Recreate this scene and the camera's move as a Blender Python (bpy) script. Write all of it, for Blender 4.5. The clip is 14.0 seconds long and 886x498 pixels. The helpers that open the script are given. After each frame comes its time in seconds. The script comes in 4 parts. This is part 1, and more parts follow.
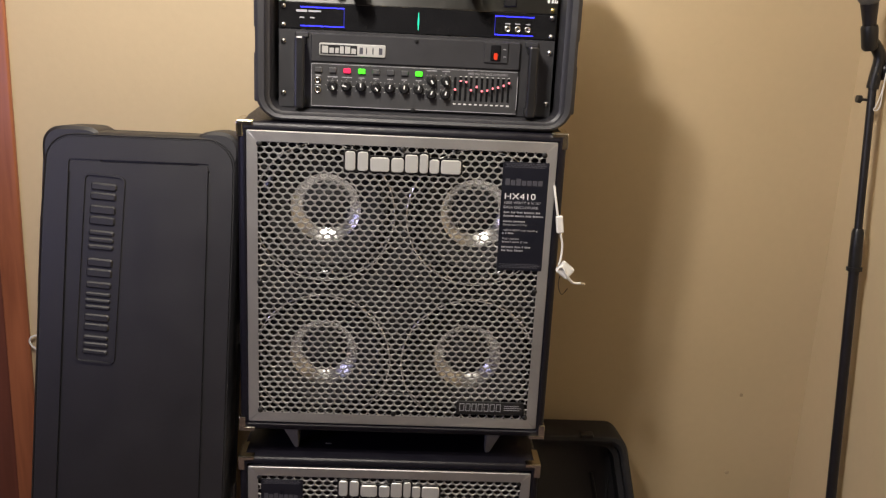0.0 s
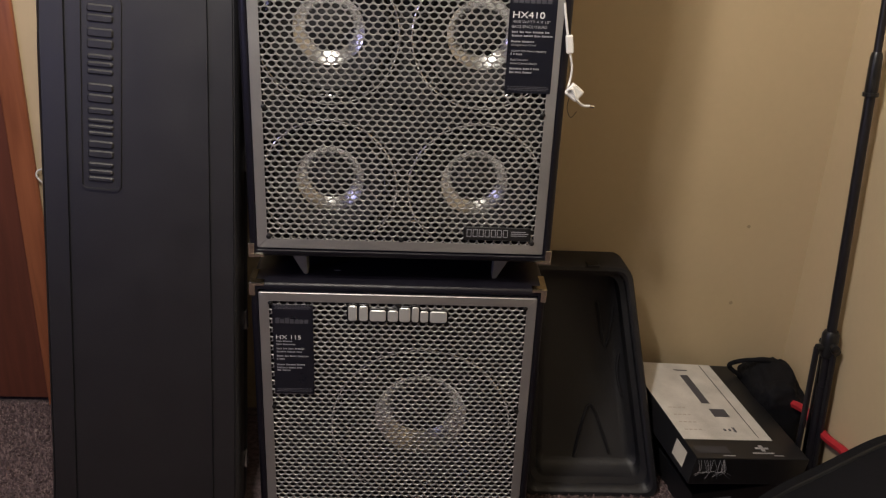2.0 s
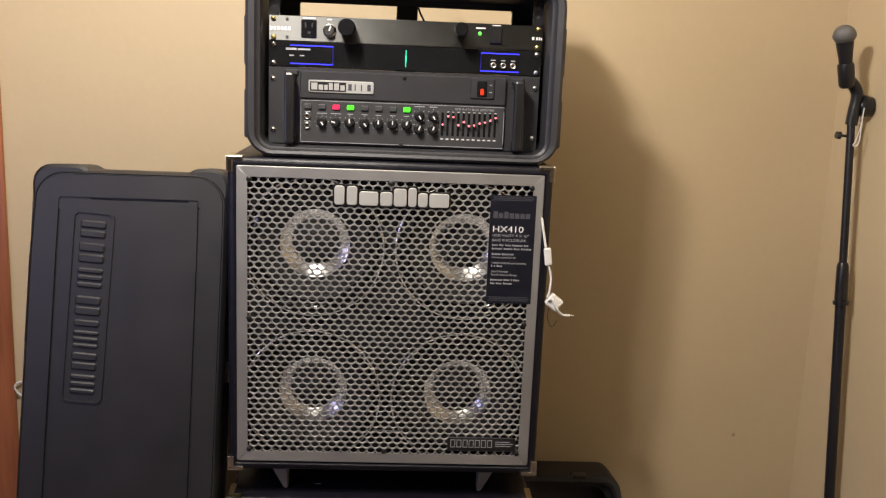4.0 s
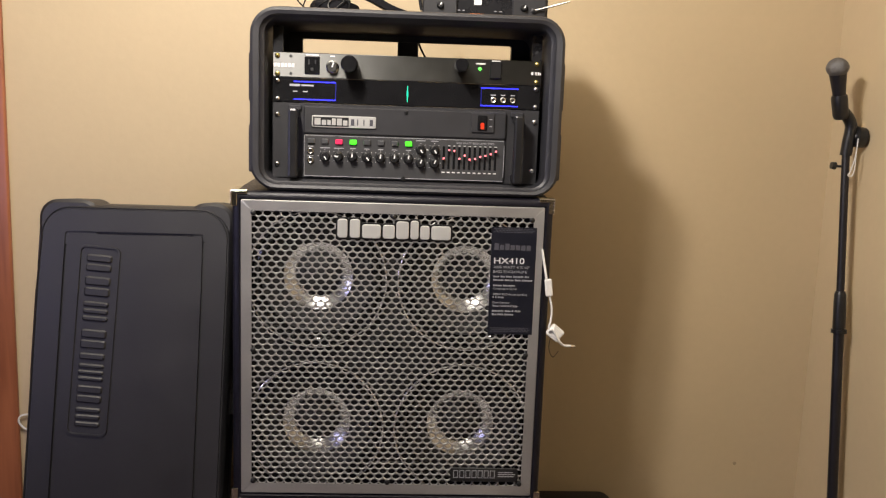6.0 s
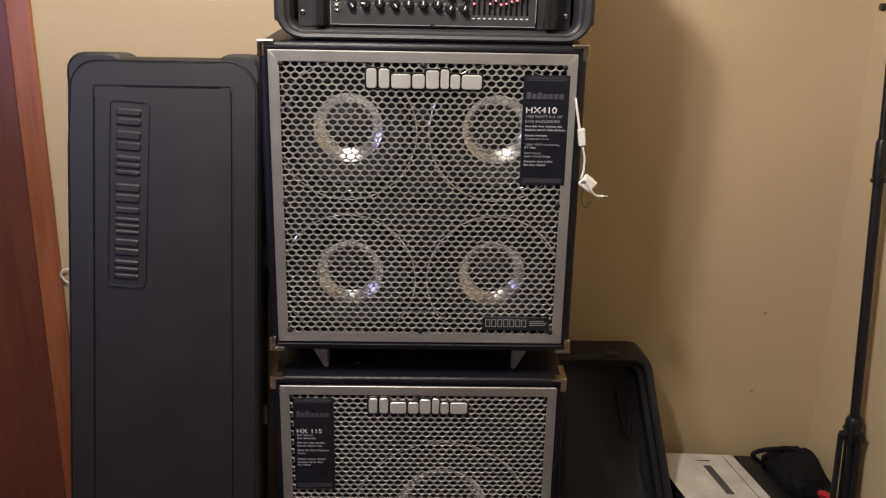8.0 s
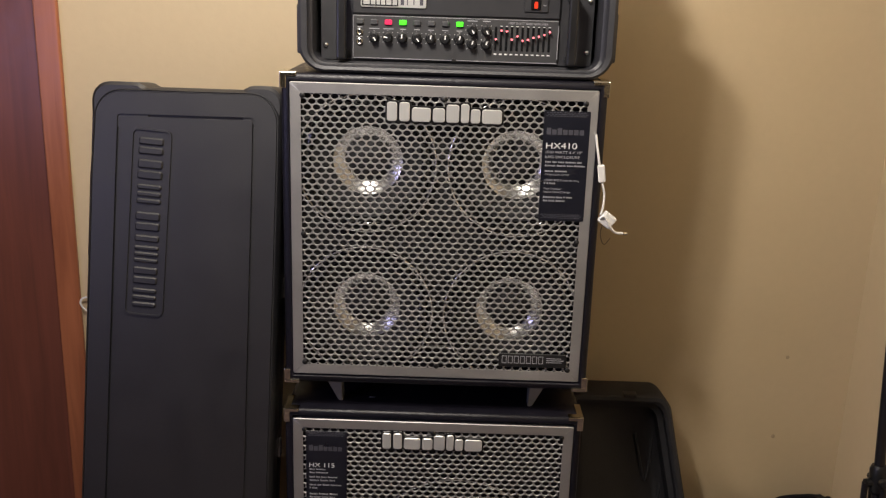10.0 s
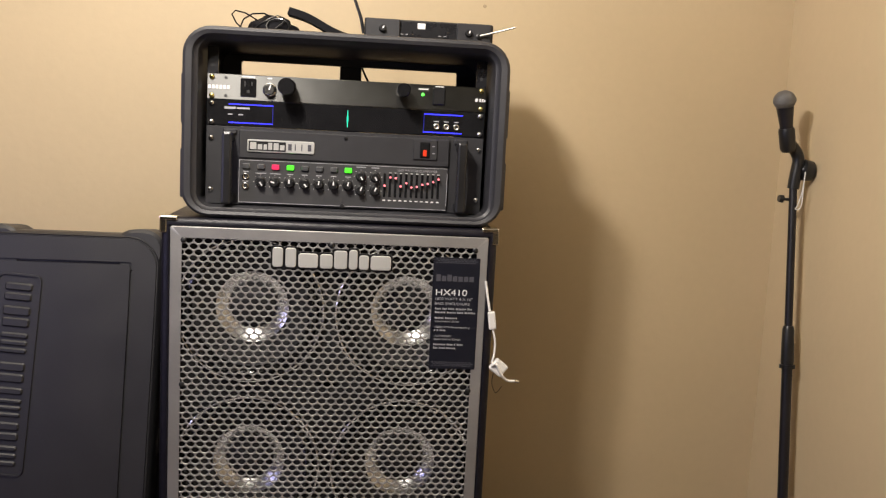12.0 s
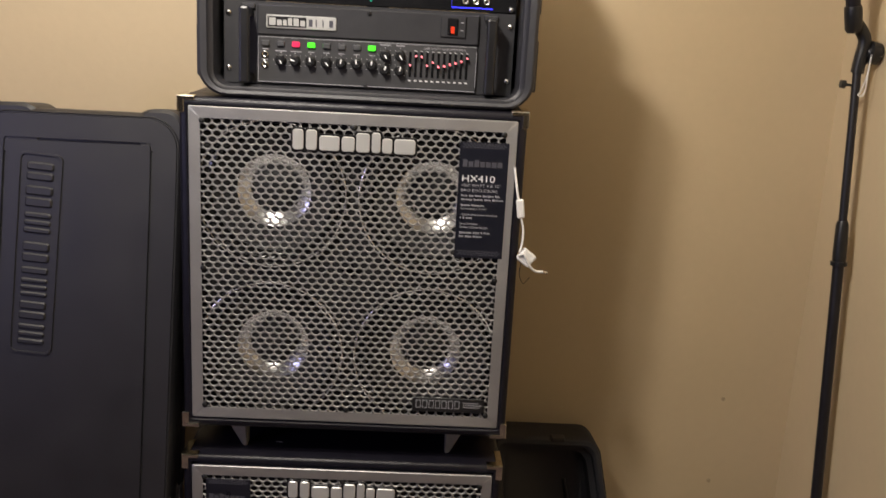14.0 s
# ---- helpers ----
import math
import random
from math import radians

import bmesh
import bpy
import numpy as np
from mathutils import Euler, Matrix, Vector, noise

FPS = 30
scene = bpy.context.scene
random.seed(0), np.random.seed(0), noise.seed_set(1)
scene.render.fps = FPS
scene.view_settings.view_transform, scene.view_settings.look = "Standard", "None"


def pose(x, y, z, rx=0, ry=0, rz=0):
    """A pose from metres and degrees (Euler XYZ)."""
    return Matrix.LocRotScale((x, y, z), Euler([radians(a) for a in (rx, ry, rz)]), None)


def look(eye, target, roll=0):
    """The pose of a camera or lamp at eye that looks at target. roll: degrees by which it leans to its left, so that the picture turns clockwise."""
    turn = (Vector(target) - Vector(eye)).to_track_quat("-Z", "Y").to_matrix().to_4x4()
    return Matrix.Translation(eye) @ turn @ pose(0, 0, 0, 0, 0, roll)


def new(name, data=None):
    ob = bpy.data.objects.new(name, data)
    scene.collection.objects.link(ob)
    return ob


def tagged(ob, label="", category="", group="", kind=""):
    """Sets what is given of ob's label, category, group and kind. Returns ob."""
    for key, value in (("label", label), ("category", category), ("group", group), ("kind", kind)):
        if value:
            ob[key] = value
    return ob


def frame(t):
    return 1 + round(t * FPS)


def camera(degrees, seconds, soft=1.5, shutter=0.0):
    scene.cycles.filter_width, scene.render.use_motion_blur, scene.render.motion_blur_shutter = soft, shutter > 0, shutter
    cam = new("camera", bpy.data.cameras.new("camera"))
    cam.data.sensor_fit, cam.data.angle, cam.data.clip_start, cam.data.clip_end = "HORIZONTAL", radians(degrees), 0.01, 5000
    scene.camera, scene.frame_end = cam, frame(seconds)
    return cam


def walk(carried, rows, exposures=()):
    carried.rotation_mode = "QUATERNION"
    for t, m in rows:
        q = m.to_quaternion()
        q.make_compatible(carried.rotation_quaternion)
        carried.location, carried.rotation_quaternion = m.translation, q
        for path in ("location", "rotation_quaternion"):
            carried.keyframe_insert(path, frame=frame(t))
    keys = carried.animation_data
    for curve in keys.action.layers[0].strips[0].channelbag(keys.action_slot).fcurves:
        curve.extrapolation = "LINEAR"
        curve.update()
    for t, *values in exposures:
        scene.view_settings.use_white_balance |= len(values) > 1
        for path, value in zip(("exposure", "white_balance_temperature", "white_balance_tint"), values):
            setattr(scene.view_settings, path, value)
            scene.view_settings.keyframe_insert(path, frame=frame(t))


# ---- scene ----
cam = camera(51.0, 14.0, soft=1.25, shutter=0.22)

PATH = [
    (0, (0.01, -1.611, 1.454), (0.092, 0.315, 0.923), 2.8),
    (0.5, (0.013, -1.612, 1.435), (0.094, 0.302, 0.86), 2.8),
    (1, (0.015, -1.611, 1.423), (0.099, 0.283, 0.783), 2.8),
    (1.5, (0.013, -1.611, 1.406), (0.092, 0.239, 0.651), 2.9),
    (2, (0.015, -1.617, 1.394), (0.089, 0.206, 0.574), 2.5),
    (2.4, (0.014, -1.623, 1.39), (0.101, 0.214, 0.743), 3.1),
    (2.5, (0.013, -1.625, 1.39), (0.111, 0.272, 0.764), 3.3),
    (2.6, (0.012, -1.627, 1.39), (0.112, 0.238, 0.827), 3.2),
    (3, (0.011, -1.632, 1.391), (0.115, 0.311, 0.932), 2.6),
    (3.2, (0.014, -1.633, 1.395), (0.115, 0.318, 0.964), 2.3),
    (5.5, (-0.001, -1.63, 1.402), (0.108, 0.335, 1.043), 2.5),
    (6, (0.002, -1.651, 1.409), (0.107, 0.318, 1.077), 2.0),
    (6.5, (0.004, -1.663, 1.411), (0.116, 0.301, 1.05), 1.6),
    (7, (-0.001, -1.661, 1.407), (0.133, 0.284, 0.963), 1.9),
    (7.4, (-0.004, -1.654, 1.394), (0.126, 0.23, 0.909), 1.7),
    (7.5, (-0.004, -1.652, 1.392), (0.12, 0.277, 0.877), 1.7),
    (7.6, (-0.003, -1.65, 1.391), (0.105, 0.224, 0.862), 1.6),
    (8, (0.004, -1.645, 1.389), (0.046, 0.255, 0.766), 1.1),
    (10.4, (0.013, -1.641, 1.374), (0.005, 0.238, 0.855), 1.8),
    (10.5, (0.013, -1.641, 1.374), (0.015, 0.288, 0.846), 1.8),
    (10.6, (0.012, -1.639, 1.374), (0.004, 0.252, 0.9), 1.7),
    (10.9, (0.007, -1.625, 1.376), (-0.049, 0.283, 0.976), 1.5),
    (11, (0.006, -1.618, 1.378), (-0.024, 0.335, 0.948), 1.4),
    (11.1, (0.007, -1.611, 1.38), (0.013, 0.282, 0.913), 1.8),
    (11.4, (0.017, -1.594, 1.387), (0.155, 0.295, 0.924), 3.2),
    (11.5, (0.021, -1.593, 1.39), (0.202, 0.344, 0.925), 3.6),
    (11.6, (0.024, -1.593, 1.393), (0.237, 0.288, 0.926), 3.5),
    (11.9, (0.031, -1.595, 1.399), (0.226, 0.328, 1.142), 3.0),
    (12, (0.034, -1.595, 1.4), (0.23, 0.379, 1.138), 2.9),
    (12.1, (0.039, -1.593, 1.399), (0.231, 0.328, 1.124), 2.6),
    (12.5, (0.061, -1.569, 1.389), (0.305, 0.385, 1.039), 1.5),
    (12.9, (0.075, -1.567, 1.393), (0.267, 0.337, 1.017), 2.1),
    (13, (0.078, -1.565, 1.393), (0.262, 0.389, 1.01), 2.3),
    (13.1, (0.081, -1.559, 1.392), (0.255, 0.341, 0.988), 2.5),
    (13.4, (0.092, -1.528, 1.382), (0.251, 0.354, 0.897), 2.9),
    (13.5, (0.095, -1.524, 1.38), (0.263, 0.396, 0.845), 3.1),
    (13.6, (0.098, -1.525, 1.38), (0.254, 0.333, 0.809), 3.1),
    (14, (0.107, -1.537, 1.379), (0.171, 0.4, 0.886), 3.1),
]
walk(cam, [(t, look(eye, target, roll)) for t, eye, target, roll in PATH],
     exposures=[(0, -0.03), (1.0, -0.03), (1.5, -0.1), (2.0, -0.12), (2.4, 0.0), (3.2, 0.02), (5.5, 0.0), (11.5, -0.03), (12.5, -0.13), (13.5, -0.21), (14, -0.12)])

# ---- world and light ----
world = bpy.data.worlds.new("room_dark")
scene.world = world
world.use_nodes = True
world.node_tree.nodes["Background"].inputs[0].default_value = (1.0, 0.85, 0.65, 1)
world.node_tree.nodes["Background"].inputs[1].default_value = 0.02


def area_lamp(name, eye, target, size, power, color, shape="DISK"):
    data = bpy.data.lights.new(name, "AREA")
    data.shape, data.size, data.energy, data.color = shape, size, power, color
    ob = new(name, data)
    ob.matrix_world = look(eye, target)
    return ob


# two bulbs of one ceiling fixture, and an added bluish light for an unseen screen
for place, watts in (((-0.29, -0.68, 2.09), 60), ((-0.36, -0.96, 2.08), 31)):
    bulb = bpy.data.lights.new("ceiling_bulb_light", "POINT")
    bulb.energy, bulb.color, bulb.shadow_soft_size = watts, (1.0, 0.92, 0.845), 0.05
    new("ceiling_bulb_light", bulb).location = place
area_lamp("assumed_screen_light", (-1.55, -1.25, 1.15), (-0.1, 0.0, 1.0), 0.40, 4.6, (0.55, 0.53, 1.0), "SQUARE")

# ---- materials ----
def material(name, base, rough=0.5, metal=0.0, vary=0.12, scale=40.0, bump=0.1, grain=350.0, spec=0.5, glow=None, power=0.0):
    """Procedural surface: two scales of colour variation, roughness variation and fine relief."""
    m = bpy.data.materials.new(name)
    m.use_nodes = True
    nt = m.node_tree
    bsdf = nt.nodes["Principled BSDF"]
    bsdf.inputs["Metallic"].default_value = metal
    bsdf.inputs["Specular IOR Level"].default_value = spec
    coord = nt.nodes.new("ShaderNodeTexCoord")
    big = nt.nodes.new("ShaderNodeTexNoise")
    big.inputs["Scale"].default_value = scale
    big.inputs["Detail"].default_value = 5
    fine = nt.nodes.new("ShaderNodeTexNoise")
    fine.inputs["Scale"].default_value = grain
    fine.inputs["Detail"].default_value = 3
    for n in (big, fine):
        nt.links.new(coord.outputs["Object"], n.inputs["Vector"])
    both = nt.nodes.new("ShaderNodeMath")
    both.operation = "MULTIPLY_ADD"
    both.inputs[1].default_value = 0.35
    nt.links.new(fine.outputs["Fac"], both.inputs[0])
    nt.links.new(big.outputs["Fac"], both.inputs[2])
    ramp = nt.nodes.new("ShaderNodeValToRGB")
    ramp.color_ramp.elements[0].position, ramp.color_ramp.elements[1].position = 0.4, 0.95
    ramp.color_ramp.elements[0].color = [c * (1 - vary) for c in base] + [1]
    ramp.color_ramp.elements[1].color = [min(1, c * (1 + vary)) for c in base] + [1]
    nt.links.new(both.outputs[0], ramp.inputs[0])
    nt.links.new(ramp.outputs[0], bsdf.inputs["Base Color"])
    rr = nt.nodes.new("ShaderNodeMapRange")
    rr.inputs["To Min"].default_value, rr.inputs["To Max"].default_value = max(0.02, rough - 0.08), min(1, rough + 0.08)
    nt.links.new(big.outputs["Fac"], rr.inputs[0])
    nt.links.new(rr.outputs[0], bsdf.inputs["Roughness"])
    if bump:
        b = nt.nodes.new("ShaderNodeBump")
        b.inputs["Strength"].default_value, b.inputs["Distance"].default_value = bump, 0.002
        nt.links.new(fine.outputs["Fac"], b.inputs["Height"])
        nt.links.new(b.outputs[0], bsdf.inputs["Normal"])
    if glow:
        bsdf.inputs["Emission Color"].default_value = (*glow, 1)
        bsdf.inputs["Emission Strength"].default_value = power
    return m


def wood(name, dark, light, rough=0.35):
    m = material(name, dark, rough, vary=0.1, bump=0.05)
    nt = m.node_tree
    coord = nt.nodes["Texture Coordinate"]
    mp = nt.nodes.new("ShaderNodeMapping")
    mp.inputs["Scale"].default_value = (14, 14, 0.9)
    grain = nt.nodes.new("ShaderNodeTexNoise")
    grain.inputs["Scale"].default_value, grain.inputs["Detail"].default_value, grain.inputs["Distortion"].default_value = 3.0, 8, 0.6
    nt.links.new(coord.outputs["Object"], mp.inputs[0])
    nt.links.new(mp.outputs[0], grain.inputs["Vector"])
    ramp = nt.nodes["Color Ramp"]
    ramp.color_ramp.elements[0].position, ramp.color_ramp.elements[1].position = 0.3, 0.7
    ramp.color_ramp.elements[0].color, ramp.color_ramp.elements[1].color = (*dark, 1), (*light, 1)
    nt.links.new(grain.outputs["Fac"], ramp.inputs[0])
    return m


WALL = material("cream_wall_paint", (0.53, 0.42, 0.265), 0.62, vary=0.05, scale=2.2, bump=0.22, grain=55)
# unseen walls: near-black colour holds down the light they bounce back
FARWALL = material("bounce_cutting_wall", (0.046, 0.040, 0.029), 0.6, vary=0.06, scale=2.2, bump=0.2, grain=55)
SCUFF = material("dull_wall_scuff", (0.36, 0.28, 0.18), 0.7, vary=0.1)
CEILING = material("ceiling_paint", (0.50, 0.48, 0.42), 0.9, vary=0.04, bump=0.3, grain=120)
DOOR = wood("stained_door_veneer", (0.105, 0.034, 0.022), (0.155, 0.050, 0.031))
CASING = wood("stained_casing_wood", (0.22, 0.07, 0.03), (0.36, 0.125, 0.055))
CARPET = material("speckled_carpet", (0.105, 0.080, 0.080), 0.95, vary=0.75, scale=90, bump=1.0, grain=420, spec=0.1)
TOLEX = material("black_tolex", (0.0075, 0.0070, 0.0115), 0.33, vary=0.2, bump=0.25, grain=700, spec=0.35)
BAFFLE = material("black_baffle", (0.024, 0.024, 0.025), 0.8, vary=0.2)
PAPER = material("black_paper_cone", (0.028, 0.028, 0.029), 0.7, vary=0.2, grain=600)
RUBBER = material("black_rubber", (0.012, 0.012, 0.012), 0.45, vary=0.2)
SURROUND = material("glossy_foam_surround", (0.014, 0.014, 0.014), 0.16, vary=0.2, bump=0.0)
STEELBRIGHT = material("bright_rim_metal", (0.90, 0.90, 0.90), 0.26, metal=1.0, vary=0.05, bump=0.0)
GRILLE = material("silver_grille_paint", (0.465, 0.46, 0.45), 0.52, metal=0.86, vary=0.08, scale=9, bump=0.06)
CONE = material("brushed_aluminium_cone", (0.95, 0.95, 0.94), 0.25, metal=1.0, vary=0.05, bump=0.05)
CHROME = material("worn_chrome", (0.75, 0.70, 0.58), 0.18, metal=1.0, vary=0.1)
SHELL = material("grey_black_moulded_plastic", (0.0052, 0.0047, 0.0062), 0.52, vary=0.14, scale=14, bump=0.14, grain=420, spec=1.0)
ROTO = material("black_rotomoulded_plastic", (0.018, 0.018, 0.022), 0.50, vary=0.18, scale=20, bump=0.25, grain=500, spec=0.7)


# ---- mesh helpers ----
def thing(name, at, label, category, group="", turn=(0, 0, 0)):
    ob = new(name)
    ob.matrix_basis = pose(*at, *turn)
    ob.empty_display_size = 0.05
    return tagged(ob, label, category, group)


def part(name, bm, mat, parent=None, label="", smooth=False, at=None):
    me = bpy.data.meshes.new(name)
    bmesh.ops.recalc_face_normals(bm, faces=bm.faces)
    bm.to_mesh(me)
    bm.free()
    me.materials.append(mat)
    if smooth:
        for p in me.polygons:
            p.use_smooth = True
        me.set_sharp_from_angle(angle=radians(40))
    ob = new(name, me)
    if parent:
        ob.parent = parent
    if at:
        ob.matrix_basis = at
    return tagged(ob, label)


def box(x0, x1, y0, y1, z0, z1, bevel=0.0, seg=2, bm=None):
    own = bmesh.new()
    bmesh.ops.create_cube(own, size=1, matrix=Matrix.Translation(((x0 + x1) / 2, (y0 + y1) / 2, (z0 + z1) / 2)) @ Matrix.Diagonal((abs(x1 - x0), abs(y1 - y0), abs(z1 - z0), 1)))
    if bevel:
        bmesh.ops.bevel(own, geom=own.edges, offset=bevel, segments=seg, affect="EDGES", profile=0.5)
    return own if bm is None else merge(bm, own)


def merge(bm, other):
    me = bpy.data.meshes.new("scratch")
    other.to_mesh(me)
    other.free()
    bm.from_mesh(me)
    bpy.data.meshes.remove(me)
    return bm


def loft(loops, close_start=False, close_end=False, bm=None, wrap=False):
    """Quads between closed loops of equally many points."""
    bm = bm or bmesh.new()
    rings = [[bm.verts.new(p) for p in loop] for loop in loops]
    n = len(rings[0])
    pairs = list(zip(rings, rings[1:])) + ([(rings[-1], rings[0])] if wrap else [])
    for a, b in pairs:
        for i in range(n):
            bm.faces.new((a[i], a[(i + 1) % n], b[(i + 1) % n], b[i]))
    if close_start:
        bm.faces.new(rings[0])
    if close_end:
        bm.faces.new(rings[-1])
    return bm


def rounded(w, h, r, seg=6, cx=0.0, cz=0.0):
    """Points (x, z) of a rounded rectangle."""
    pts = []
    for sx, sz, a0 in ((1, 1, 0), (-1, 1, 90), (-1, -1, 180), (1, -1, 270)):
        for k in range(seg + 1):
            a = radians(a0 + 90 * k / seg)
            pts.append((cx + sx * (w / 2 - r) + r * math.cos(a), cz + sz * (h / 2 - r) + r * math.sin(a)))
    return pts


def plate(w, h, r, y0, y1, cx=0.0, cz=0.0, bevel=0.001, seg=4, bm=None):
    """A rounded slab facing -y, from y0 (front) to y1 (back), with an eased front edge."""
    def loop(inset, y):
        return [(x, y, z) for x, z in rounded(w - 2 * inset, h - 2 * inset, max(0.0003, r - inset), seg, cx, cz)]
    return loft([loop(bevel, y0), loop(0, y0 + bevel), loop(0, y1)], True, True, bm)


def turned(profile, n=24, axis="y", bm=None, close=True, c=(0, 0, 0)):
    """A lathe of (radius, along) points round an axis through c."""
    loops = []
    for r, d in profile:
        r = max(r, 0.00005)
        ring = []
        for k in range(n):
            a = 2 * math.pi * k / n
            p = (r * math.cos(a), d, r * math.sin(a)) if axis == "y" else (r * math.cos(a), r * math.sin(a), d)
            ring.append((c[0] + p[0], c[1] + p[1], c[2] + p[2]))
        loops.append(ring)
    return loft(loops, close, close, bm)


def tube(points, radius, n=8, bm=None, cap=True):
    """A round tube along points; radius is one number or one for each point."""
    pts = [Vector(p) for p in points]
    radii = radius if isinstance(radius, (list, tuple)) else [radius] * len(pts)
    side, loops = None, []
    for i, p in enumerate(pts):
        d = (pts[min(i + 1, len(pts) - 1)] - pts[max(i - 1, 0)]).normalized()
        if side is None:
            side = d.orthogonal().normalized()
        side = (side - d * side.dot(d)).normalized()
        up = d.cross(side)
        loops.append([p + radii[i] * (math.cos(2 * math.pi * k / n) * side + math.sin(2 * math.pi * k / n) * up) for k in range(n)])
    return loft(loops, cap, cap, bm)


def smooth_line(points, steps=6):
    """Catmull-Rom points through the given ones."""
    p = [Vector(q) for q in points]
    p = [p[0] * 2 - p[1]] + p + [p[-1] * 2 - p[-2]]
    out = []
    for a, b, c, d in zip(p, p[1:], p[2:], p[3:]):
        for k in range(steps):
            t = k / steps
            out.append(0.5 * ((2 * b) + (c - a) * t + (2 * a - 5 * b + 4 * c - d) * t * t + (3 * b - a - 3 * c + d) * t ** 3))
    return out + [p[-2]]


def bars(rows, y, bm=None):
    """Thin raised bars (x0, x1, z0, z1) facing -y."""
    bm = bm or bmesh.new()
    for x0, x1, z0, z1 in rows:
        box(x0, x1, y, y + 0.0008, z0, z1, bm=bm)
    return bm


def bar_parts(rows, y, mat, parent, name, label=""):
    """The same, each bar a part of its own."""
    for row in rows:
        part(name, bars([row], y), mat, parent, label)


# ---- the room ----
BACK, RIGHT, LEFT, FRONT, TOP = 0.44, 0.992, -3.4, -4.6, 2.45
tagged(part("floor", box(LEFT - 0.1, RIGHT + 0.1, FRONT - 0.1, BACK + 0.1, -0.1, 0.0), CARPET), "mottled brown and grey cut-pile carpet", "floor", kind="structure")
tagged(part("ceiling", box(LEFT - 0.1, RIGHT + 0.1, FRONT - 0.1, BACK + 0.1, TOP, TOP + 0.1), CEILING), "plain off-white painted ceiling", "ceiling", kind="structure")
DX0, DX1, DTOP = -1.67, -0.900, 2.03
back = box(DX1 + 0.0, RIGHT + 0.1, BACK, BACK + 0.1, 0, TOP)
box(LEFT - 0.1, DX0, BACK, BACK + 0.1, 0, TOP, bm=back)
box(DX0, DX1, BACK, BACK + 0.1, DTOP, TOP, bm=back)
tagged(part("wall_north", back, WALL), "cream painted wall with faint scuffs", "wall", kind="structure")
tagged(part("wall_east", box(RIGHT, RIGHT + 0.1, FRONT - 0.1, BACK, 0, TOP), WALL), "cream painted side wall meeting the corner", "wall", kind="structure")
# unseen walls that close the room, darkened to weaken the fill light
tagged(part("wall_west", box(LEFT - 0.1, LEFT, FRONT - 0.1, BACK, 0, TOP), FARWALL), "plain unseen wall, kept dark to cut bounced light", "wall", kind="structure")
tagged(part("wall_south", box(LEFT, RIGHT, FRONT - 0.1, FRONT, 0, TOP), FARWALL), "plain unseen wall, kept dark to cut bounced light", "wall", kind="structure")
tagged(part("door_1", box(DX0 + 0.004, DX1 - 0.004, BACK + 0.006, BACK + 0.046, 0.012, DTOP - 0.004, 0.002), DOOR), "closed reddish-brown stained wooden door", "door", kind="structure")
casing = box(DX1 - 0.002, DX1 + 0.052, BACK - 0.014, BACK - 0.001, 0.001, DTOP + 0.055, 0.004)
box(DX0 - 0.052, DX0 + 0.002, BACK - 0.014, BACK - 0.001, 0.001, DTOP + 0.055, 0.004, bm=casing)
box(DX0 + 0.002, DX1 - 0.002, BACK - 0.014, BACK - 0.001, DTOP, DTOP + 0.055, 0.004, bm=casing)
tagged(part("trim", casing, CASING), "reddish-brown stained wooden door casing", "door casing", kind="structure")


for n, (x, z, r) in enumerate(((0.837, 0.550, 0.0045), (0.828, 0.342, 0.005), (0.30, 1.66, 0.004))):
    dot = turned([(r, 0.0), (r * 0.8, -0.0012), (0.0003, -0.0016)], 12, c=(x, BACK - 0.0002, z))
    tagged(part("nail_pop", dot, SCUFF, smooth=True), "small painted-over nail head on the wall", "nail head", kind="structure")


# ---- bass cabinets ----
def grille_mesh(w, h, a=0.0160, r=0.01025, ex=0.0074, ez=0.0054):
    """A perforated sheet: staggered oval holes in flat six-sided cells, each hole with depth."""
    verts, faces = [], []
    cols, rows = round(w / a), round(h / r)
    top, sidez = r / 2 + a * a / (8 * r), r / 2 - a * a / (8 * r)
    hexa = [(a / 2, -sidez), (a / 2, sidez), (0, top), (-a / 2, sidez), (-a / 2, -sidez), (0, -top)]
    for j in range(rows + 1):
        for i in range(cols + 1 - (j % 2)):
            cx, cz = (i - cols / 2 + 0.5 * (j % 2)) * w / cols, (j - rows / 2) * h / rows
            n0 = len(verts)
            for k in range(12):
                if k % 2:
                    hx, hz = hexa[(k // 2 + 1) % 6]
                else:
                    hx, hz = [(p + q) / 2 for p, q in zip(hexa[k // 2], hexa[(k // 2 + 1) % 6])]
                ang = math.atan2(hz / ez, hx / ex)
                px, pz = ex * math.cos(ang), ez * math.sin(ang)
                verts += [(cx + hx, 0, cz + hz), (cx + px * 1.04, 0.0, cz + pz * 1.04), (cx + px * 0.93, 0.0008, cz + pz * 0.93), (cx + px * 0.90, 0.0032, cz + pz * 0.90)]
            for k in range(12):
                p, q = n0 + 4 * k, n0 + 4 * ((k + 1) % 12)
                faces += [(p, q, q + 1, p + 1), (p + 1, q + 1, q + 2, p + 2), (p + 2, q + 2, q + 3, p + 3)]
    me = bpy.data.meshes.new("grille")
    me.from_pydata(verts, [], faces)
    me.materials.append(GRILLE)
    return me


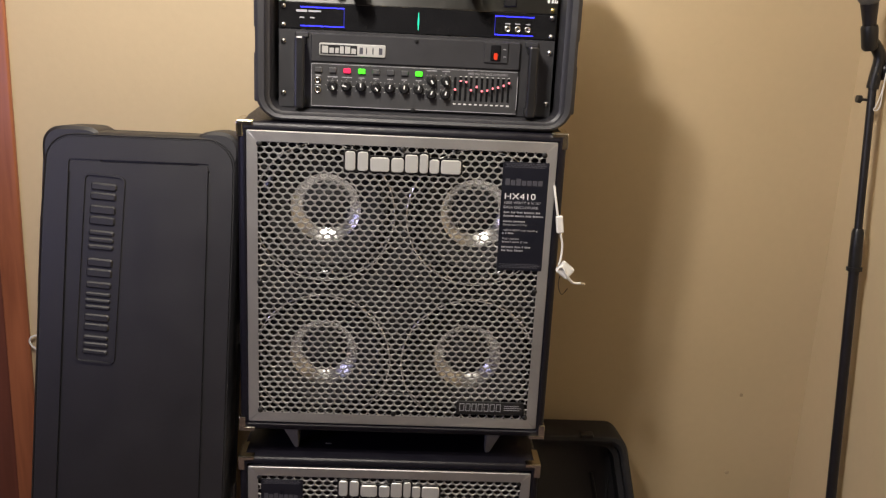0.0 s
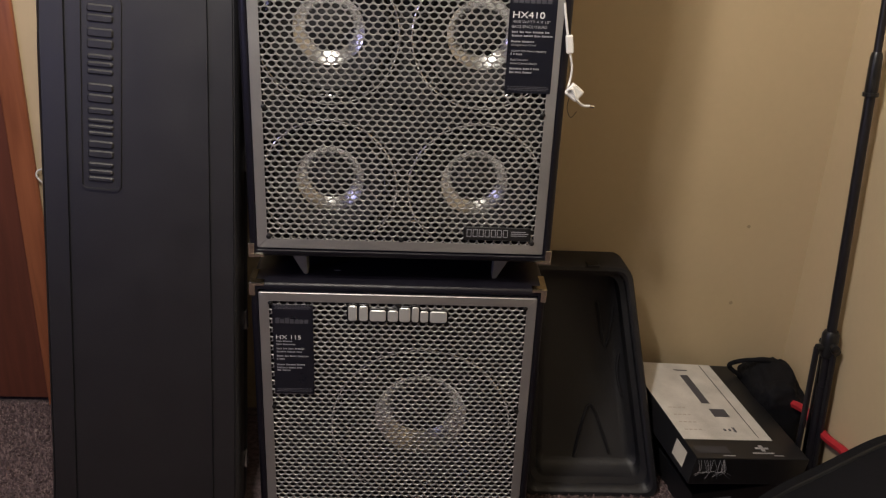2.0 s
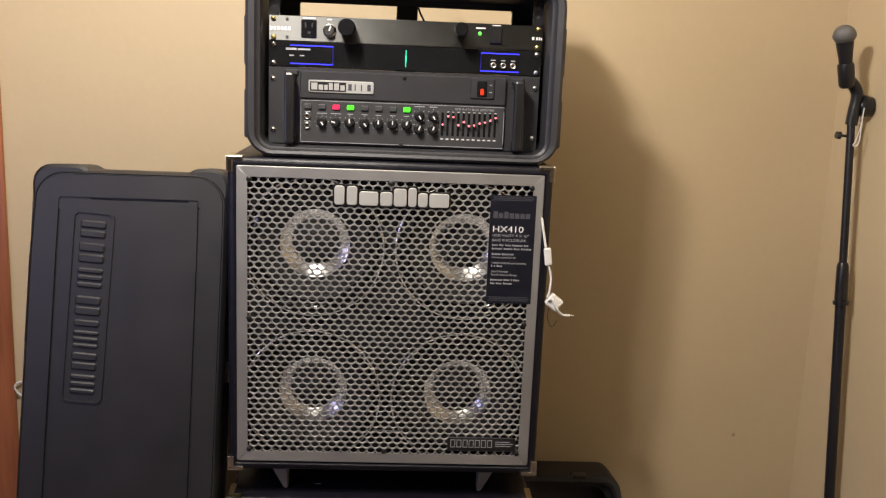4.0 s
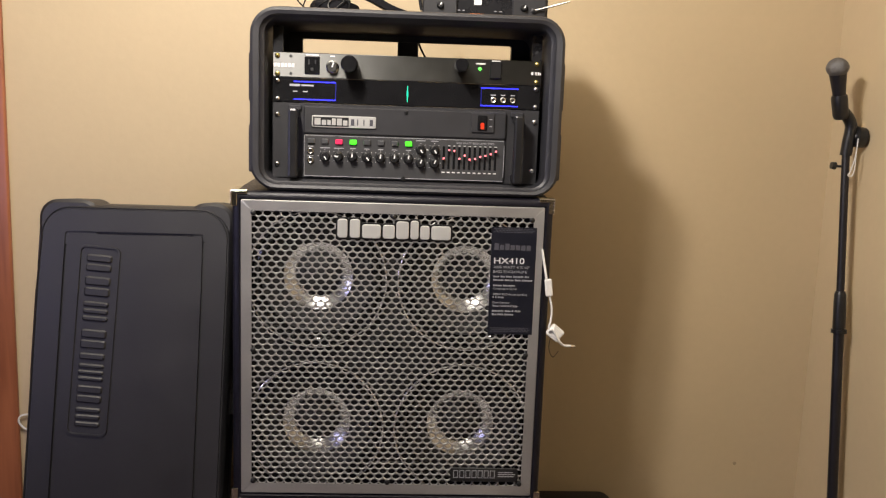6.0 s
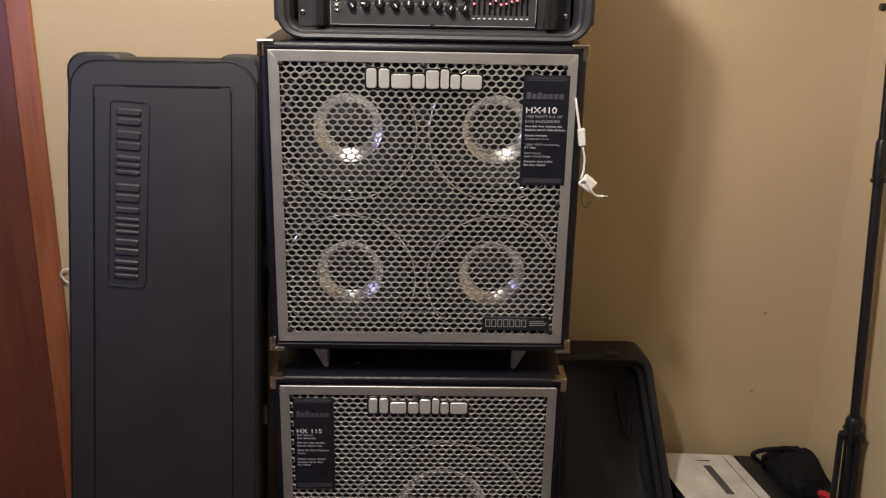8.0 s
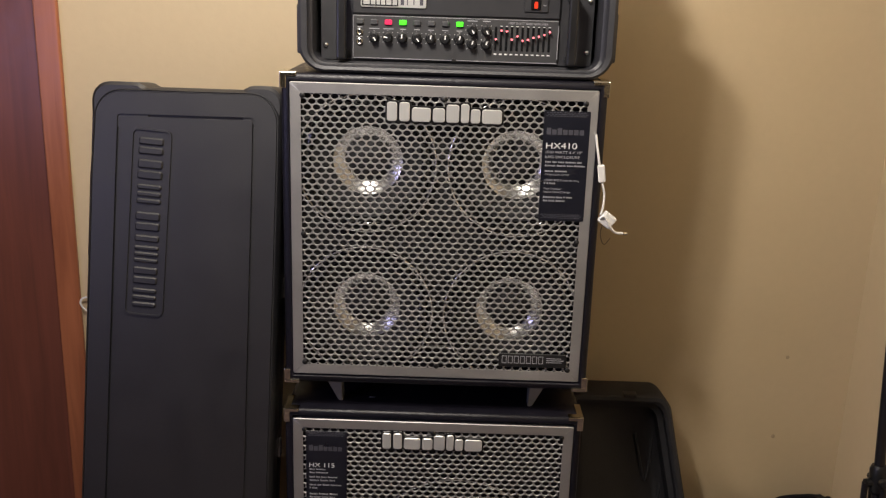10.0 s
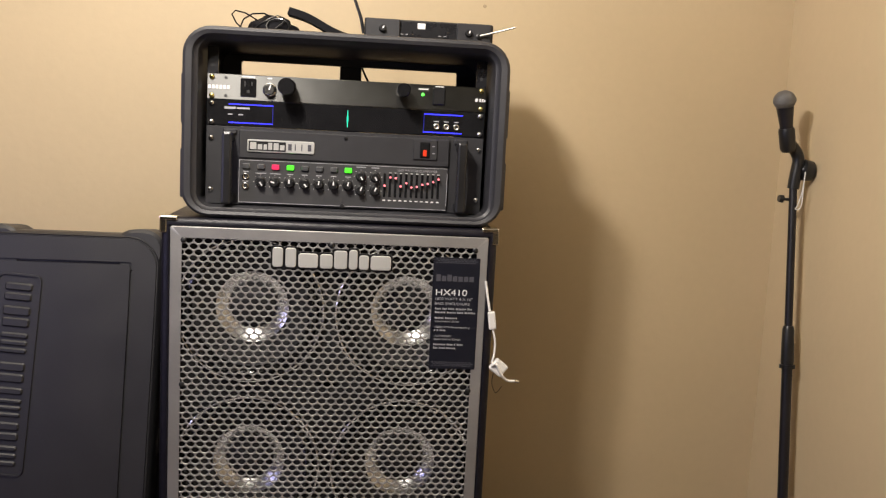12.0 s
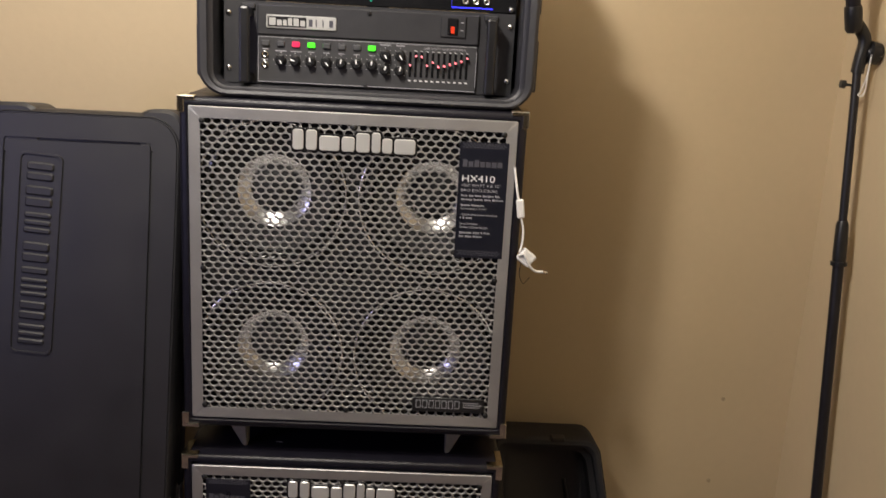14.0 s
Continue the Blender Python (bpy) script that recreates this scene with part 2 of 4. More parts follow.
def driver(parent, x, z, cone, ring_in, ring_out, y):
    """A loudspeaker driver: bolted frame, rolled surround, paper cone with an aluminium inner cone and a dark cap."""
    at = pose(x, y, z)
    d = part("driver", turned([(cone * 1.16, 0.004), (cone * 1.16, -0.002), (cone * 1.07, -0.004), (cone * 1.05, 0.002), (cone * 1.05, 0.006)], 48, close=False), RUBBER, parent, smooth=True, at=at)
    part("surround", turned([(cone * 1.06, 0.0), (cone * 1.03, -0.008), (cone * 0.98, -0.010), (cone * 0.93, -0.006), (cone * 0.90, 0.004)], 64, close=False), SURROUND, d, smooth=True)
    rim = [(cone * 1.125 * math.cos(2 * math.pi * k / 64), -0.0065, cone * 1.125 * math.sin(2 * math.pi * k / 64)) for k in range(65)]
    part("trim_ring", tube(rim, 0.0022, 8, cap=False), STEELBRIGHT, d, "thin bright rim", smooth=True)
    part("paper_cone", turned([(cone * 0.91, 0.003), (ring_out, 0.012 + (cone - ring_out) * 0.35)], 48, close=False), PAPER, d, smooth=True)
    y1 = 0.0115 + (cone - ring_out) * 0.35
    prof, dy = [(ring_out, y1)], 0.0
    for k in range(1, 11):
        dr = (ring_out - ring_in) / 10
        dy += dr * math.tan(radians(22 + 18 * (k - 0.5) / 10))
        prof.append((ring_out - dr * k, y1 + dy))
    part("aluminium_cone", turned(prof, 48, close=False), CONE, d, "shiny aluminium inner cone", smooth=True)
    y2 = prof[-1][1]
    part("dust_cap", turned([(ring_in, y2)] + [(ring_in * math.cos(radians(a)), y2 - ring_in * 0.45 * math.sin(radians(a))) for a in (15, 30, 50, 70, 89)], 32, close=False), PAPER, d, smooth=True)
    return d


def baffle_mesh(x0, x1, z0, z1, holes, which):
    """A board with round cut-outs, one in each equal cell."""
    bm = bmesh.new()
    n = 2 if len(holes) > 1 else 1
    for hx, hz, r in holes[which:which + 1]:
        ax0, ax1 = (x0, x1) if n == 1 else ((x0, 0) if hx < 0 else (0, x1))
        mid = (z0 + z1) / 2
        az0, az1 = (z0, z1) if n == 1 else ((z0, mid) if hz < mid else (mid, z1))
        rim, cut, back = [], [], []
        for k in range(48):
            a = 2 * math.pi * k / 48
            c, s = math.cos(a), math.sin(a)
            t = min((ax1 - hx) / c if c > 1e-6 else (ax0 - hx) / c if c < -1e-6 else 9, (az1 - hz) / s if s > 1e-6 else (az0 - hz) / s if s < -1e-6 else 9)
            rim.append((hx + c * t, 0.026, hz + s * t))
            cut.append((hx + c * r, 0.026, hz + s * r))
            back.append((hx + c * r, 0.044, hz + s * r))
        loft([rim, cut, back], bm=bm)
    return bm


def cabinet_shell(x0, x1, z0, z1, depth, border, parent):
    """Black vinyl covered box, open at the front, with rounded edges."""
    def loop(i, y, rr):
        return [(x, y, z) for x, z in rounded(x1 - x0 - 2 * i, z1 - z0 - 2 * i, rr, 3, (x0 + x1) / 2, (z0 + z1) / 2)]
    bm = loft([loop(0.010, depth, 0.004), loop(0.0, depth - 0.010, 0.008), loop(0.0, 0.003, 0.008), loop(0.002, 0.0, 0.007), loop(0.006, -0.003, 0.005), loop(border - 0.002, -0.003, 0.003), loop(border, 0.0, 0.003), loop(border, 0.20, 0.003)], True, True)
    return part("cabinet_body", bm, TOLEX, parent, smooth=True)


def corner_cap(parent, x, z, sx, sz):
    """Three-sided metal corner protector with a rolled edge."""
    bm = box(x - sx * 0.0095, x + sx * 0.0015, -0.0052, 0.0, z - sz * 0.027, z + sz * 0.0012, 0.0015)
    box(x - sx * 0.027, x + sx * 0.0015, -0.0055, 0.0, z - sz * 0.0058, z + sz * 0.0012, 0.0015, bm=bm)
    box(x - sx * 0.0005, x + sx * 0.0022, -0.0055, 0.026, z - sz * 0.026, z + sz * 0.0012, 0.0008, bm=bm)
    box(x - sx * 0.027, x + sx * 0.0022, -0.004, 0.012, z - sz * 0.0005, z + sz * 0.0018, 0.0007, bm=bm)
    if sz > 0:
        box(x - sx * 0.010, x + sx * 0.0022, 0.010, 0.056, z - 0.0005, z + 0.0018, 0.0007, bm=bm)
    return part("corner_protector", bm, CHROME, parent, "worn metal corner protector")


def bass_cabinet(name, x0, x1, z0, z1, fz0, fz1, drivers, label):
    cx = (x0 + x1) / 2
    cab = thing(name, (cx, 0, z0), label, "bass cabinet", "stacked bass cabinets")
    w = x1 - x0
    cabinet_shell(-w / 2, w / 2, 0, z1 - z0, 0.42, 0.0145, cab)
    gw, gz0, gz1 = w / 2 - 0.0145, fz0 - z0, fz1 - z0
    for k in range(len(drivers)):
        part("baffle", baffle_mesh(-gw, gw, gz0, gz1, [(x - cx, z - z0, cone * 1.06) for x, z, cone, ri, ro in drivers], k), BAFFLE, cab)
    hw, hh = 2 * gw - 0.044, gz1 - gz0 - 0.044
    g = new("grille", grille_mesh(hw - 0.002, hh - 0.004))
    g.parent = cab
    g.matrix_basis = pose(0, 0.0, (gz0 + gz1) / 2)
    tagged(g, "perforated silver metal grille")
    def loop(i, y):
        return [(x, y, z) for x, z in rounded(2 * gw - 2 * i, gz1 - gz0 - 2 * i, 0.003, 3, 0, (gz0 + gz1) / 2)]
    part("grille_frame", loft([loop(0.0003, 0.012), loop(0.0003, -0.001), loop(0.0015, -0.0022), loop(0.0195, -0.0012), loop(0.0195, 0.0004)]), GRILLE, cab, "plain silver grille border", smooth=True)
    for sx in (-1, 0, 1):
        for sz in (-1, 0, 1):
            if sx or sz:
                head = turned([(0.0050, 0.0), (0.0048, -0.0016), (0.0030, -0.0028), (0.0004, -0.0030)], 14, c=(sx * (gw - 0.0225), -0.0005, (gz0 + gz1) / 2 + sz * ((gz1 - gz0) / 2 - 0.0235)))
                part("grille_screw", head, RUBBER, cab, "black grille screw", smooth=True)
    for sx in (-1, 1):
        for sz in (-1, 1):
            corner_cap(cab, sx * w / 2, (z1 - z0) if sz > 0 else 0, sx, sz)
    for x, z, cone, ri, ro in drivers:
        driver(cab, x - cx, z - z0, cone, ri, ro, 0.020)
    return cab


CAB4 = bass_cabinet("bass_cabinet", -0.2865, 0.2865, 0.643, 1.226, 0.66, 1.211,
                    [(sx * 0.137, 0.925 + sz * 0.141, 0.112, 0.038, 0.064) for sx in (-1, 1) for sz in (-1, 1)],
                    "black bass cabinet with silver perforated grille and four drivers")
arch = [(0.142 * math.sin(radians(a)), 0.018, 0.718 - 0.643 - 0.142 + 0.142 * math.cos(radians(a))) for a in range(-42, 43, 6)]
part("horn_trim", tube(arch, 0.0024, 8), STEELBRIGHT, CAB4, "thin bright arched trim")
CAB1 = bass_cabinet("bass_cabinet", -0.289, 0.285, 0.022, 0.586, 0.038, 0.566, [(0.050, 0.25, 0.165, 0.055, 0.098)],
                    "black bass cabinet with silver perforated grille and one large driver")

# ---- more materials ----
PANEL_GREY = material("brushed_grey_panel", (0.22, 0.225, 0.235), 0.34, metal=0.85, vary=0.1, grain=900)
BRUSHED = material("brushed_dark_panel", (0.115, 0.115, 0.11), 0.48, metal=1.0, vary=0.08, grain=900, bump=0.03)
BRUSHED.node_tree.nodes["Principled BSDF"].inputs["Anisotropic"].default_value = 0.9
brush = BRUSHED.node_tree.nodes.new("ShaderNodeTangent")
brush.direction_type, brush.axis = "RADIAL", "Z"
BRUSHED.node_tree.links.new(brush.outputs[0], BRUSHED.node_tree.nodes["Principled BSDF"].inputs["Tangent"])
BRUSHED.node_tree.nodes["Principled BSDF"].inputs["Anisotropic Rotation"].default_value = 0.25
PANEL_BLACK = material("black_rack_panel", (0.014, 0.014, 0.016), 0.28, vary=0.2)
AMP_BLACK = material("black_amplifier_panel", (0.022, 0.022, 0.025), 0.5, vary=0.15, grain=800)
CONTROL = material("grey_control_panel", (0.042, 0.042, 0.044), 0.45, vary=0.1, grain=900)
GLOSS = material("gloss_black_plastic", (0.010, 0.010, 0.011), 0.15, vary=0.2, bump=0.02)
KNOB = material("black_knob_plastic", (0.012, 0.012, 0.013), 0.35, vary=0.2)
STEEL = material("bright_screw_steel", (0.72, 0.72, 0.70), 0.2, metal=1, vary=0.1)
BRASS = material("brass_screw", (0.80, 0.68, 0.25), 0.25, metal=1, vary=0.1)
PRINT = material("white_print", (0.75, 0.75, 0.74), 0.5, vary=0.05)
PRINT_DIM = material("grey_print", (0.34, 0.34, 0.36), 0.5, vary=0.1)
PRINT_FAINT = material("dark_grey_print", (0.07, 0.07, 0.085), 0.4, vary=0.1)
BADGE = material("polished_silver_badge", (0.55, 0.55, 0.53), 0.32, metal=0.35, bump=0.0, scale=12, grain=60, vary=0.04)
STICKER = material("black_sticker_film", (0.010, 0.011, 0.018), 0.3, vary=0.15, bump=0.03)
WHITE = material("white_cable_plastic", (0.72, 0.71, 0.68), 0.4, vary=0.06)
PAPERWHITE = material("printed_white_card", (0.66, 0.61, 0.52), 0.5, vary=0.05, scale=20)
BOXBLACK = material("black_printed_card", (0.013, 0.013, 0.015), 0.35, vary=0.25, scale=30)
NYLON = material("black_nylon_fabric", (0.005, 0.005, 0.007), 0.8, vary=0.3, bump=0.5, grain=900, spec=0.2)
RED = material("red_webbing", (0.45, 0.02, 0.03), 0.6, vary=0.2)
ORANGE = material("orange_label", (0.75, 0.20, 0.04), 0.5, vary=0.08)
MESH = material("steel_microphone_mesh", (0.17, 0.17, 0.175), 0.45, metal=0.6, vary=0.3, grain=900, bump=0.8)
STANDBLACK = material("black_powder_coat", (0.009, 0.008, 0.011), 0.42, vary=0.15)
LED_RED = material("lit_red_button", (0.3, 0.01, 0.03), 0.4, glow=(1.0, 0.03, 0.12), power=1.0, bump=0)
LED_GREEN = material("lit_green_button", (0.05, 0.3, 0.02), 0.4, glow=(0.06, 1.0, 0.02), power=1.3, bump=0)
LED_BLUE = material("lit_blue_strip", (0.02, 0.02, 0.4), 0.4, glow=(0.03, 0.03, 1.0), power=2.6, bump=0)
DIMBLUE = material("dim_blue_edge", (0.01, 0.01, 0.1), 0.4, glow=(0.03, 0.03, 1.0), power=0.3, bump=0)
LED_TEAL = material("lit_green_needle", (0.02, 0.3, 0.2), 0.4, glow=(0.02, 0.8, 0.45), power=1.2, bump=0)
LED_FADER = material("lit_red_fader", (0.3, 0.01, 0.03), 0.4, glow=(1.0, 0.20, 0.22), power=3.0, bump=0)
LED_ROCKER = material("lit_red_rocker", (0.25, 0.01, 0.005), 0.3, glow=(1.0, 0.07, 0.02), power=0.7, bump=0)
LED_DOT = material("lit_green_lamp", (0.05, 0.3, 0.02), 0.3, glow=(0.1, 1.0, 0.08), power=2.0, bump=0)


def letters(text, size, x, y, z, mat, parent, stretch=1.0, name="lettering"):
    """Built-in font lettering that faces -y, its lower left corner at x, z."""
    cu = bpy.data.curves.new("lettering", "FONT")
    cu.body, cu.size, cu.extrude = text, size, 0.0002
    ob = bpy.data.objects.new("lettering", cu)
    me = bpy.data.meshes.new_from_object(ob)
    bpy.data.objects.remove(ob)
    bpy.data.curves.remove(cu)
    me.materials.append(mat)
    o = new(name, me)
    o.parent = parent
    o.matrix_basis = pose(x, y, z, 90, 0, 0) @ Matrix.Diagonal((stretch, 1, 1, 1))
    return o


# ---- cabinet badges and stickers ----
def block_logo(parent, x0, x1, z0, z1, y, mat, back, name="logo"):
    """A word mark as plain raised blocks, tall and low ones, each on a thin dark outline."""
    w, h = x1 - x0, z1 - z0
    for f0, f1, low, high in ((0.0, 0.088, 0, 1), (0.108, 0.198, 0, 1), (0.216, 0.382, 0, 0.74), (0.398, 0.505, 0, 0.74), (0.516, 0.628, 0, 0.94),
                              (0.642, 0.715, 0, 1), (0.728, 0.812, 0, 0.74), (0.826, 1.0, 0, 0.74)):
        bw, bh = (f1 - f0) * w, (high - low) * h
        cx, cz = x0 + (f0 + f1) / 2 * w, z0 + (low + high) / 2 * h
        block = part(name, plate(bw, bh, 0.005, y, y + 0.004, cx, cz, 0.0012, 4), mat, parent, "raised silver block of a word mark")
        part("outline", plate(bw + 0.006, bh + 0.006, 0.006, y + 0.003, y + 0.0055, cx, cz, 0.0005, 4), back, block)


block_logo(CAB4, -0.100, 0.103, 1.147 - 0.643, 1.181 - 0.643, -0.005, BADGE, KNOB)
block_logo(CAB1, -0.100 + 0.002, 0.096, 0.508 - 0.022, 0.541 - 0.022, -0.005, BADGE, KNOB)


def spec_sticker(parent, x0, x1, z0, z1, title, lines, small, down=0.067, size=0.0155):
    """A black product sticker with patterned end bands, a faint word mark and rows of print."""
    w, h, y = x1 - x0, z1 - z0, -0.0022
    s = part("sticker", plate(w, h, 0.001, y, y + 0.0012, (x0 + x1) / 2, (z0 + z1) / 2, 0.0002, 2), STICKER, parent, "black product sticker with white print")
    for zc in (z1 - 0.009, z0 + 0.006):
        band = bmesh.new()
        for row in range(3):
            for k in range(12):
                x = x0 + 0.004 + (k + 0.5 * (row % 2)) * (w - 0.010) / 12
                box(x, x + 0.0042, y - 0.0004, y, zc + row * 0.003 - 0.001, zc + row * 0.003 + 0.0006, bm=band)
        tagged(part("pattern_band", band, PRINT_FAINT, s), kind="stuff")
    for k in range(7):
        x = x0 + 0.006 + k * (w - 0.014) / 7
        part("word_mark", box(x, x + (w - 0.014) / 7 - 0.002, y - 0.0004, y, z1 - 0.042, z1 - (0.030 if k in (0, 2) else 0.033)), PRINT_FAINT, s)
    letters(title, size, x0 + 0.005, y - 0.0004, z1 - down, PRINT, s, 1.25)
    for k, text in enumerate(lines):
        letters(text, 0.0066, x0 + 0.005, y - 0.0004, z1 - 0.0755 - 0.0085 * k, PRINT_DIM, s, 1.18)
    rows = []
    for down, words in small:
        z = z1 - down
        if isinstance(words, str):
            tagged(letters(words, 0.0050, x0 + 0.0065, y - 0.0004, z, PRINT_DIM, s, 1.05, "small_print"), kind="stuff")
            continue
        x = x0 + 0.0065
        for n in words:
            for q in range(n):
                rows.append((x + q * 0.0027, x + q * 0.0027 + 0.0019, z, z + (0.0034 if q == 0 else 0.0026)))
            x += n * 0.0027 + 0.0022
    tagged(part("small_print", bars(rows, y - 0.0006), PRINT_DIM, s), kind="stuff")


spec_sticker(CAB4, 0.177, 0.259, 0.975 - 0.643, 1.174 - 0.643, "HX410", ["1000 WATT 4 X 10\"", "BASS ENCLOSURE"],
             [(0.0925, (4, 3, 4, 7, 3)), (0.099, (7, 6, 4, 7)), (0.109, (6, 8)), (0.115, "Compression Driver"), (0.1255, "1000W RMS Power Handling"), (0.131, (1, 1, 4)),
              (0.141, "Dual Chamber"), (0.147, "Sealed Cabinet Design"), (0.1565, (8, 4, 1, 4)), (0.163, (3, 4, 6))])
spec_sticker(CAB1, -0.247, -0.167, 0.335 - 0.022, 0.540 - 0.022, "HX 115", [],
             [(0.084, (4, 7)), (0.091, (4, 9)), (0.101, (4, 3, 4, 7)), (0.108, (7, 6, 4)), (0.118, (5, 3, 5, 8)), (0.125, (1, 4)), (0.138, (6, 7, 6)), (0.145, (8, 5, 4)), (0.151, (3, 6))], 0.0775, 0.0128)

tag = part("name_plate", plate(0.128, 0.027, 0.004, -0.0035, -0.0005, 0.182, 0.0585, 0.0008, 3), KNOB, CAB4, "dark name plate with outlined word mark")
rows = []
for k in range(7):
    x = 0.124 + k * 0.0115
    rows += [(x, x + 0.009, 0.0665, 0.0677), (x, x + 0.009, 0.0525, 0.0537), (x, x + 0.0012, 0.053, 0.067), (x + 0.0078, x + 0.009, 0.053, 0.067)]
rows += [(0.208, 0.238, 0.0555, 0.0567), (0.208, 0.241, 0.0595, 0.0607), (0.208, 0.236, 0.0635, 0.0647)]
bar_parts(rows, -0.0040, PRINT_DIM, tag, "word_mark")


def cabinet_foot(parent, x, z, h, lean):
    bm = loft([[(x - 0.017, 0.030, z), (x + 0.017, 0.030, z), (x + 0.017, 0.075, z), (x - 0.017, 0.075, z)],
               [(x - 0.004 + lean, 0.040, z - h), (x + 0.004 + lean, 0.040, z - h), (x + 0.004 + lean, 0.066, z - h), (x - 0.004 + lean, 0.066, z - h)]], True, True)
    bmesh.ops.bevel(bm, geom=bm.edges, offset=0.0015, segments=2, affect="EDGES")
    part("foot", bm, FOOT, parent, "tapered pale grey stacking foot")


FOOT = material("pale_grey_foot", (0.25, 0.25, 0.235), 0.4, vary=0.15)
for sx in (-1, 1):
    cabinet_foot(CAB4, sx * 0.200, 0.0, 0.0565, -sx * 0.014)
    for y in (0.05, 0.37):
        part("rubber_foot", turned([(0.017, 0.0), (0.019, -0.021), (0.016, -0.0218)], 16, "z", c=(sx * 0.24, y, 0)), RUBBER, CAB1)
        if y > 0.1:
            part("rubber_foot", turned([(0.017, 0.0), (0.019, -0.056), (0.016, -0.0568)], 16, "z", c=(sx * 0.24, y, 0)), RUBBER, CAB4)
# thin white strip painted in as the highlight on the glossy cabinet top
part("top_glint", bars([(-0.13, -0.118, 0.5645, 0.5652)], 0.06), PRINT, CAB1)

# ---- rack case ----
RX, RW = 0.0185, 0.548
rack = thing("rack_case", (RX, 0.004, 1.2275), "black rotomoulded rack case standing on the upper cabinet", "rack case")
RH = 0.309


def rloop(w, h, r, y, dz=0.0):
    return [(x, y, z) for x, z in rounded(w, h, r, 7, 0, RH / 2 + dz)]


part("shell", loft([rloop(RW - 0.018, RH - 0.012, 0.038, 0.285), rloop(RW - 0.006, RH, 0.045, 0.27), rloop(RW - 0.006, RH, 0.045, 0.05), rloop(RW - 0.006, RH, 0.045, 0.046), rloop(RW + 0.004, RH + 0.010, 0.048, 0.038, 0.005), rloop(RW + 0.004, RH + 0.010, 0.048, 0.008, 0.005),
                    rloop(RW, RH + 0.006, 0.046, -0.003, 0.005), rloop(RW - 0.010, RH - 0.003, 0.041, -0.006, 0.0045), rloop(RW - 0.030, RH - 0.014, 0.033, -0.004, 0.004), rloop(RW - 0.036, RH - 0.020, 0.029, 0.004, 0.003),
                    rloop(RW - 0.046, RH - 0.027, 0.025, 0.007, 0.003), rloop(RW - 0.052, RH - 0.033, 0.02, 0.020, 0.002), rloop(RW - 0.052, RH - 0.034, 0.02, 0.268),
                    rloop(RW - 0.125, RH - 0.060, 0.004, 0.270), rloop(RW - 0.125, RH - 0.060, 0.004, 0.285)], wrap=True), ROTO, rack, smooth=True)
part("rear_post", box(-0.020, 0.022, 0.272, 0.283, 0.03, RH - 0.03, 0.002), ROTO, rack)
for sx in (-1, 1):
    for z0, z1 in ((0.155, 0.24), (0.03, 0.115)):
        part("side_lug", box(sx * (RW / 2 - 0.008), sx * (RW / 2 + 0.005), 0.012, 0.07, z0, z1, 0.0035), ROTO, rack)
    part("latch", box(sx * (RW / 2 - 0.002), sx * (RW / 2 + 0.003), 0.03, 0.05, 0.118, 0.150, 0.001), STEEL, rack, "small steel latch")
    rail = box(sx * 0.2325 - 0.009, sx * 0.2325 + 0.009, 0.051, 0.054, 0.016, RH - 0.02)
    rl = part("rack_rail", rail, PANEL_BLACK, rack)
    holes = bmesh.new()
    for k in range(3):
        turned([(0.0033, 0.0502), (0.0028, 0.0508)], 10, bm=holes, c=(sx * 0.2325, 0, RH - 0.036 - 0.0155 * k))
    part("rail_hole", holes, BAFFLE, rl)
FRONTY = 0.048


def screw(parent, u, z, mat, y=-0.0005):
    s = part("screw", turned([(0.0042, 0.0), (0.0044, -0.0018), (0.0030, -0.0034), (0.0008, -0.0038)], 14, c=(u, y, z)), mat, parent, smooth=True)
    return s


def knob(parent, u, z, r, depth, mat, turn, pointer=True, y=0.0):
    k = part("knob", turned([(r * 1.12, 0.0), (r * 1.12, -0.002), (r * 0.95, -0.003), (r * 0.80, -depth * 0.8), (r * 0.74, -depth), (0.0002, -depth)], 20), mat, parent, smooth=True, at=pose(u, y, z, 0, turn, 0))
    if pointer:
        part("pointer", box(-0.0011, 0.0011, -depth - 0.0004, -depth + 0.0006, -r * 0.05, r * 0.80), PRINT, k)
    return k


def jack(parent, u, z, r, y=0.0):
    part("socket", turned([(r, 0.001), (r, -0.003), (r * 0.75, -0.0035), (r * 0.55, -0.003), (r * 0.5, 0.001)], 18, c=(u, y, z), close=False), STEEL, parent, smooth=True)
    part("socket_hole", turned([(r * 0.55, -0.0012), (0.0001, -0.0012)], 14, c=(u, y, z), close=False), BAFFLE, parent)


# power conditioner, one unit high
pc = thing("power_conditioner", (RX, FRONTY, 1.4265), "grey one-unit power conditioner with outlet and pull-out lights", "power conditioner")
part("front_panel", plate(0.482, 0.0438, 0.001, 0.0, 0.003, 0, 0.0222), BRUSHED, pc)
part("chassis", box(-0.21, 0.21, 0.003, 0.19, 0.002, 0.042, 0.001), PANEL_BLACK, pc)
for u in (-0.2325, 0.2325):
    for z in (0.0063, 0.0381):
        screw(pc, u, z, BRASS)
out = part("outlet", plate(0.027, 0.031, 0.002, -0.002, 0.001, -0.171, 0.0222), GLOSS, pc, "black three-pin mains outlet")
bar_parts([(-0.178, -0.1755, 0.024, 0.033), (-0.1665, -0.164, 0.025, 0.032), (-0.1735, -0.1685, 0.013, 0.018)], -0.0026, BAFFLE, out, "slot")
knob(pc, -0.135, 0.0205, 0.0105, 0.012, STEEL, 20)
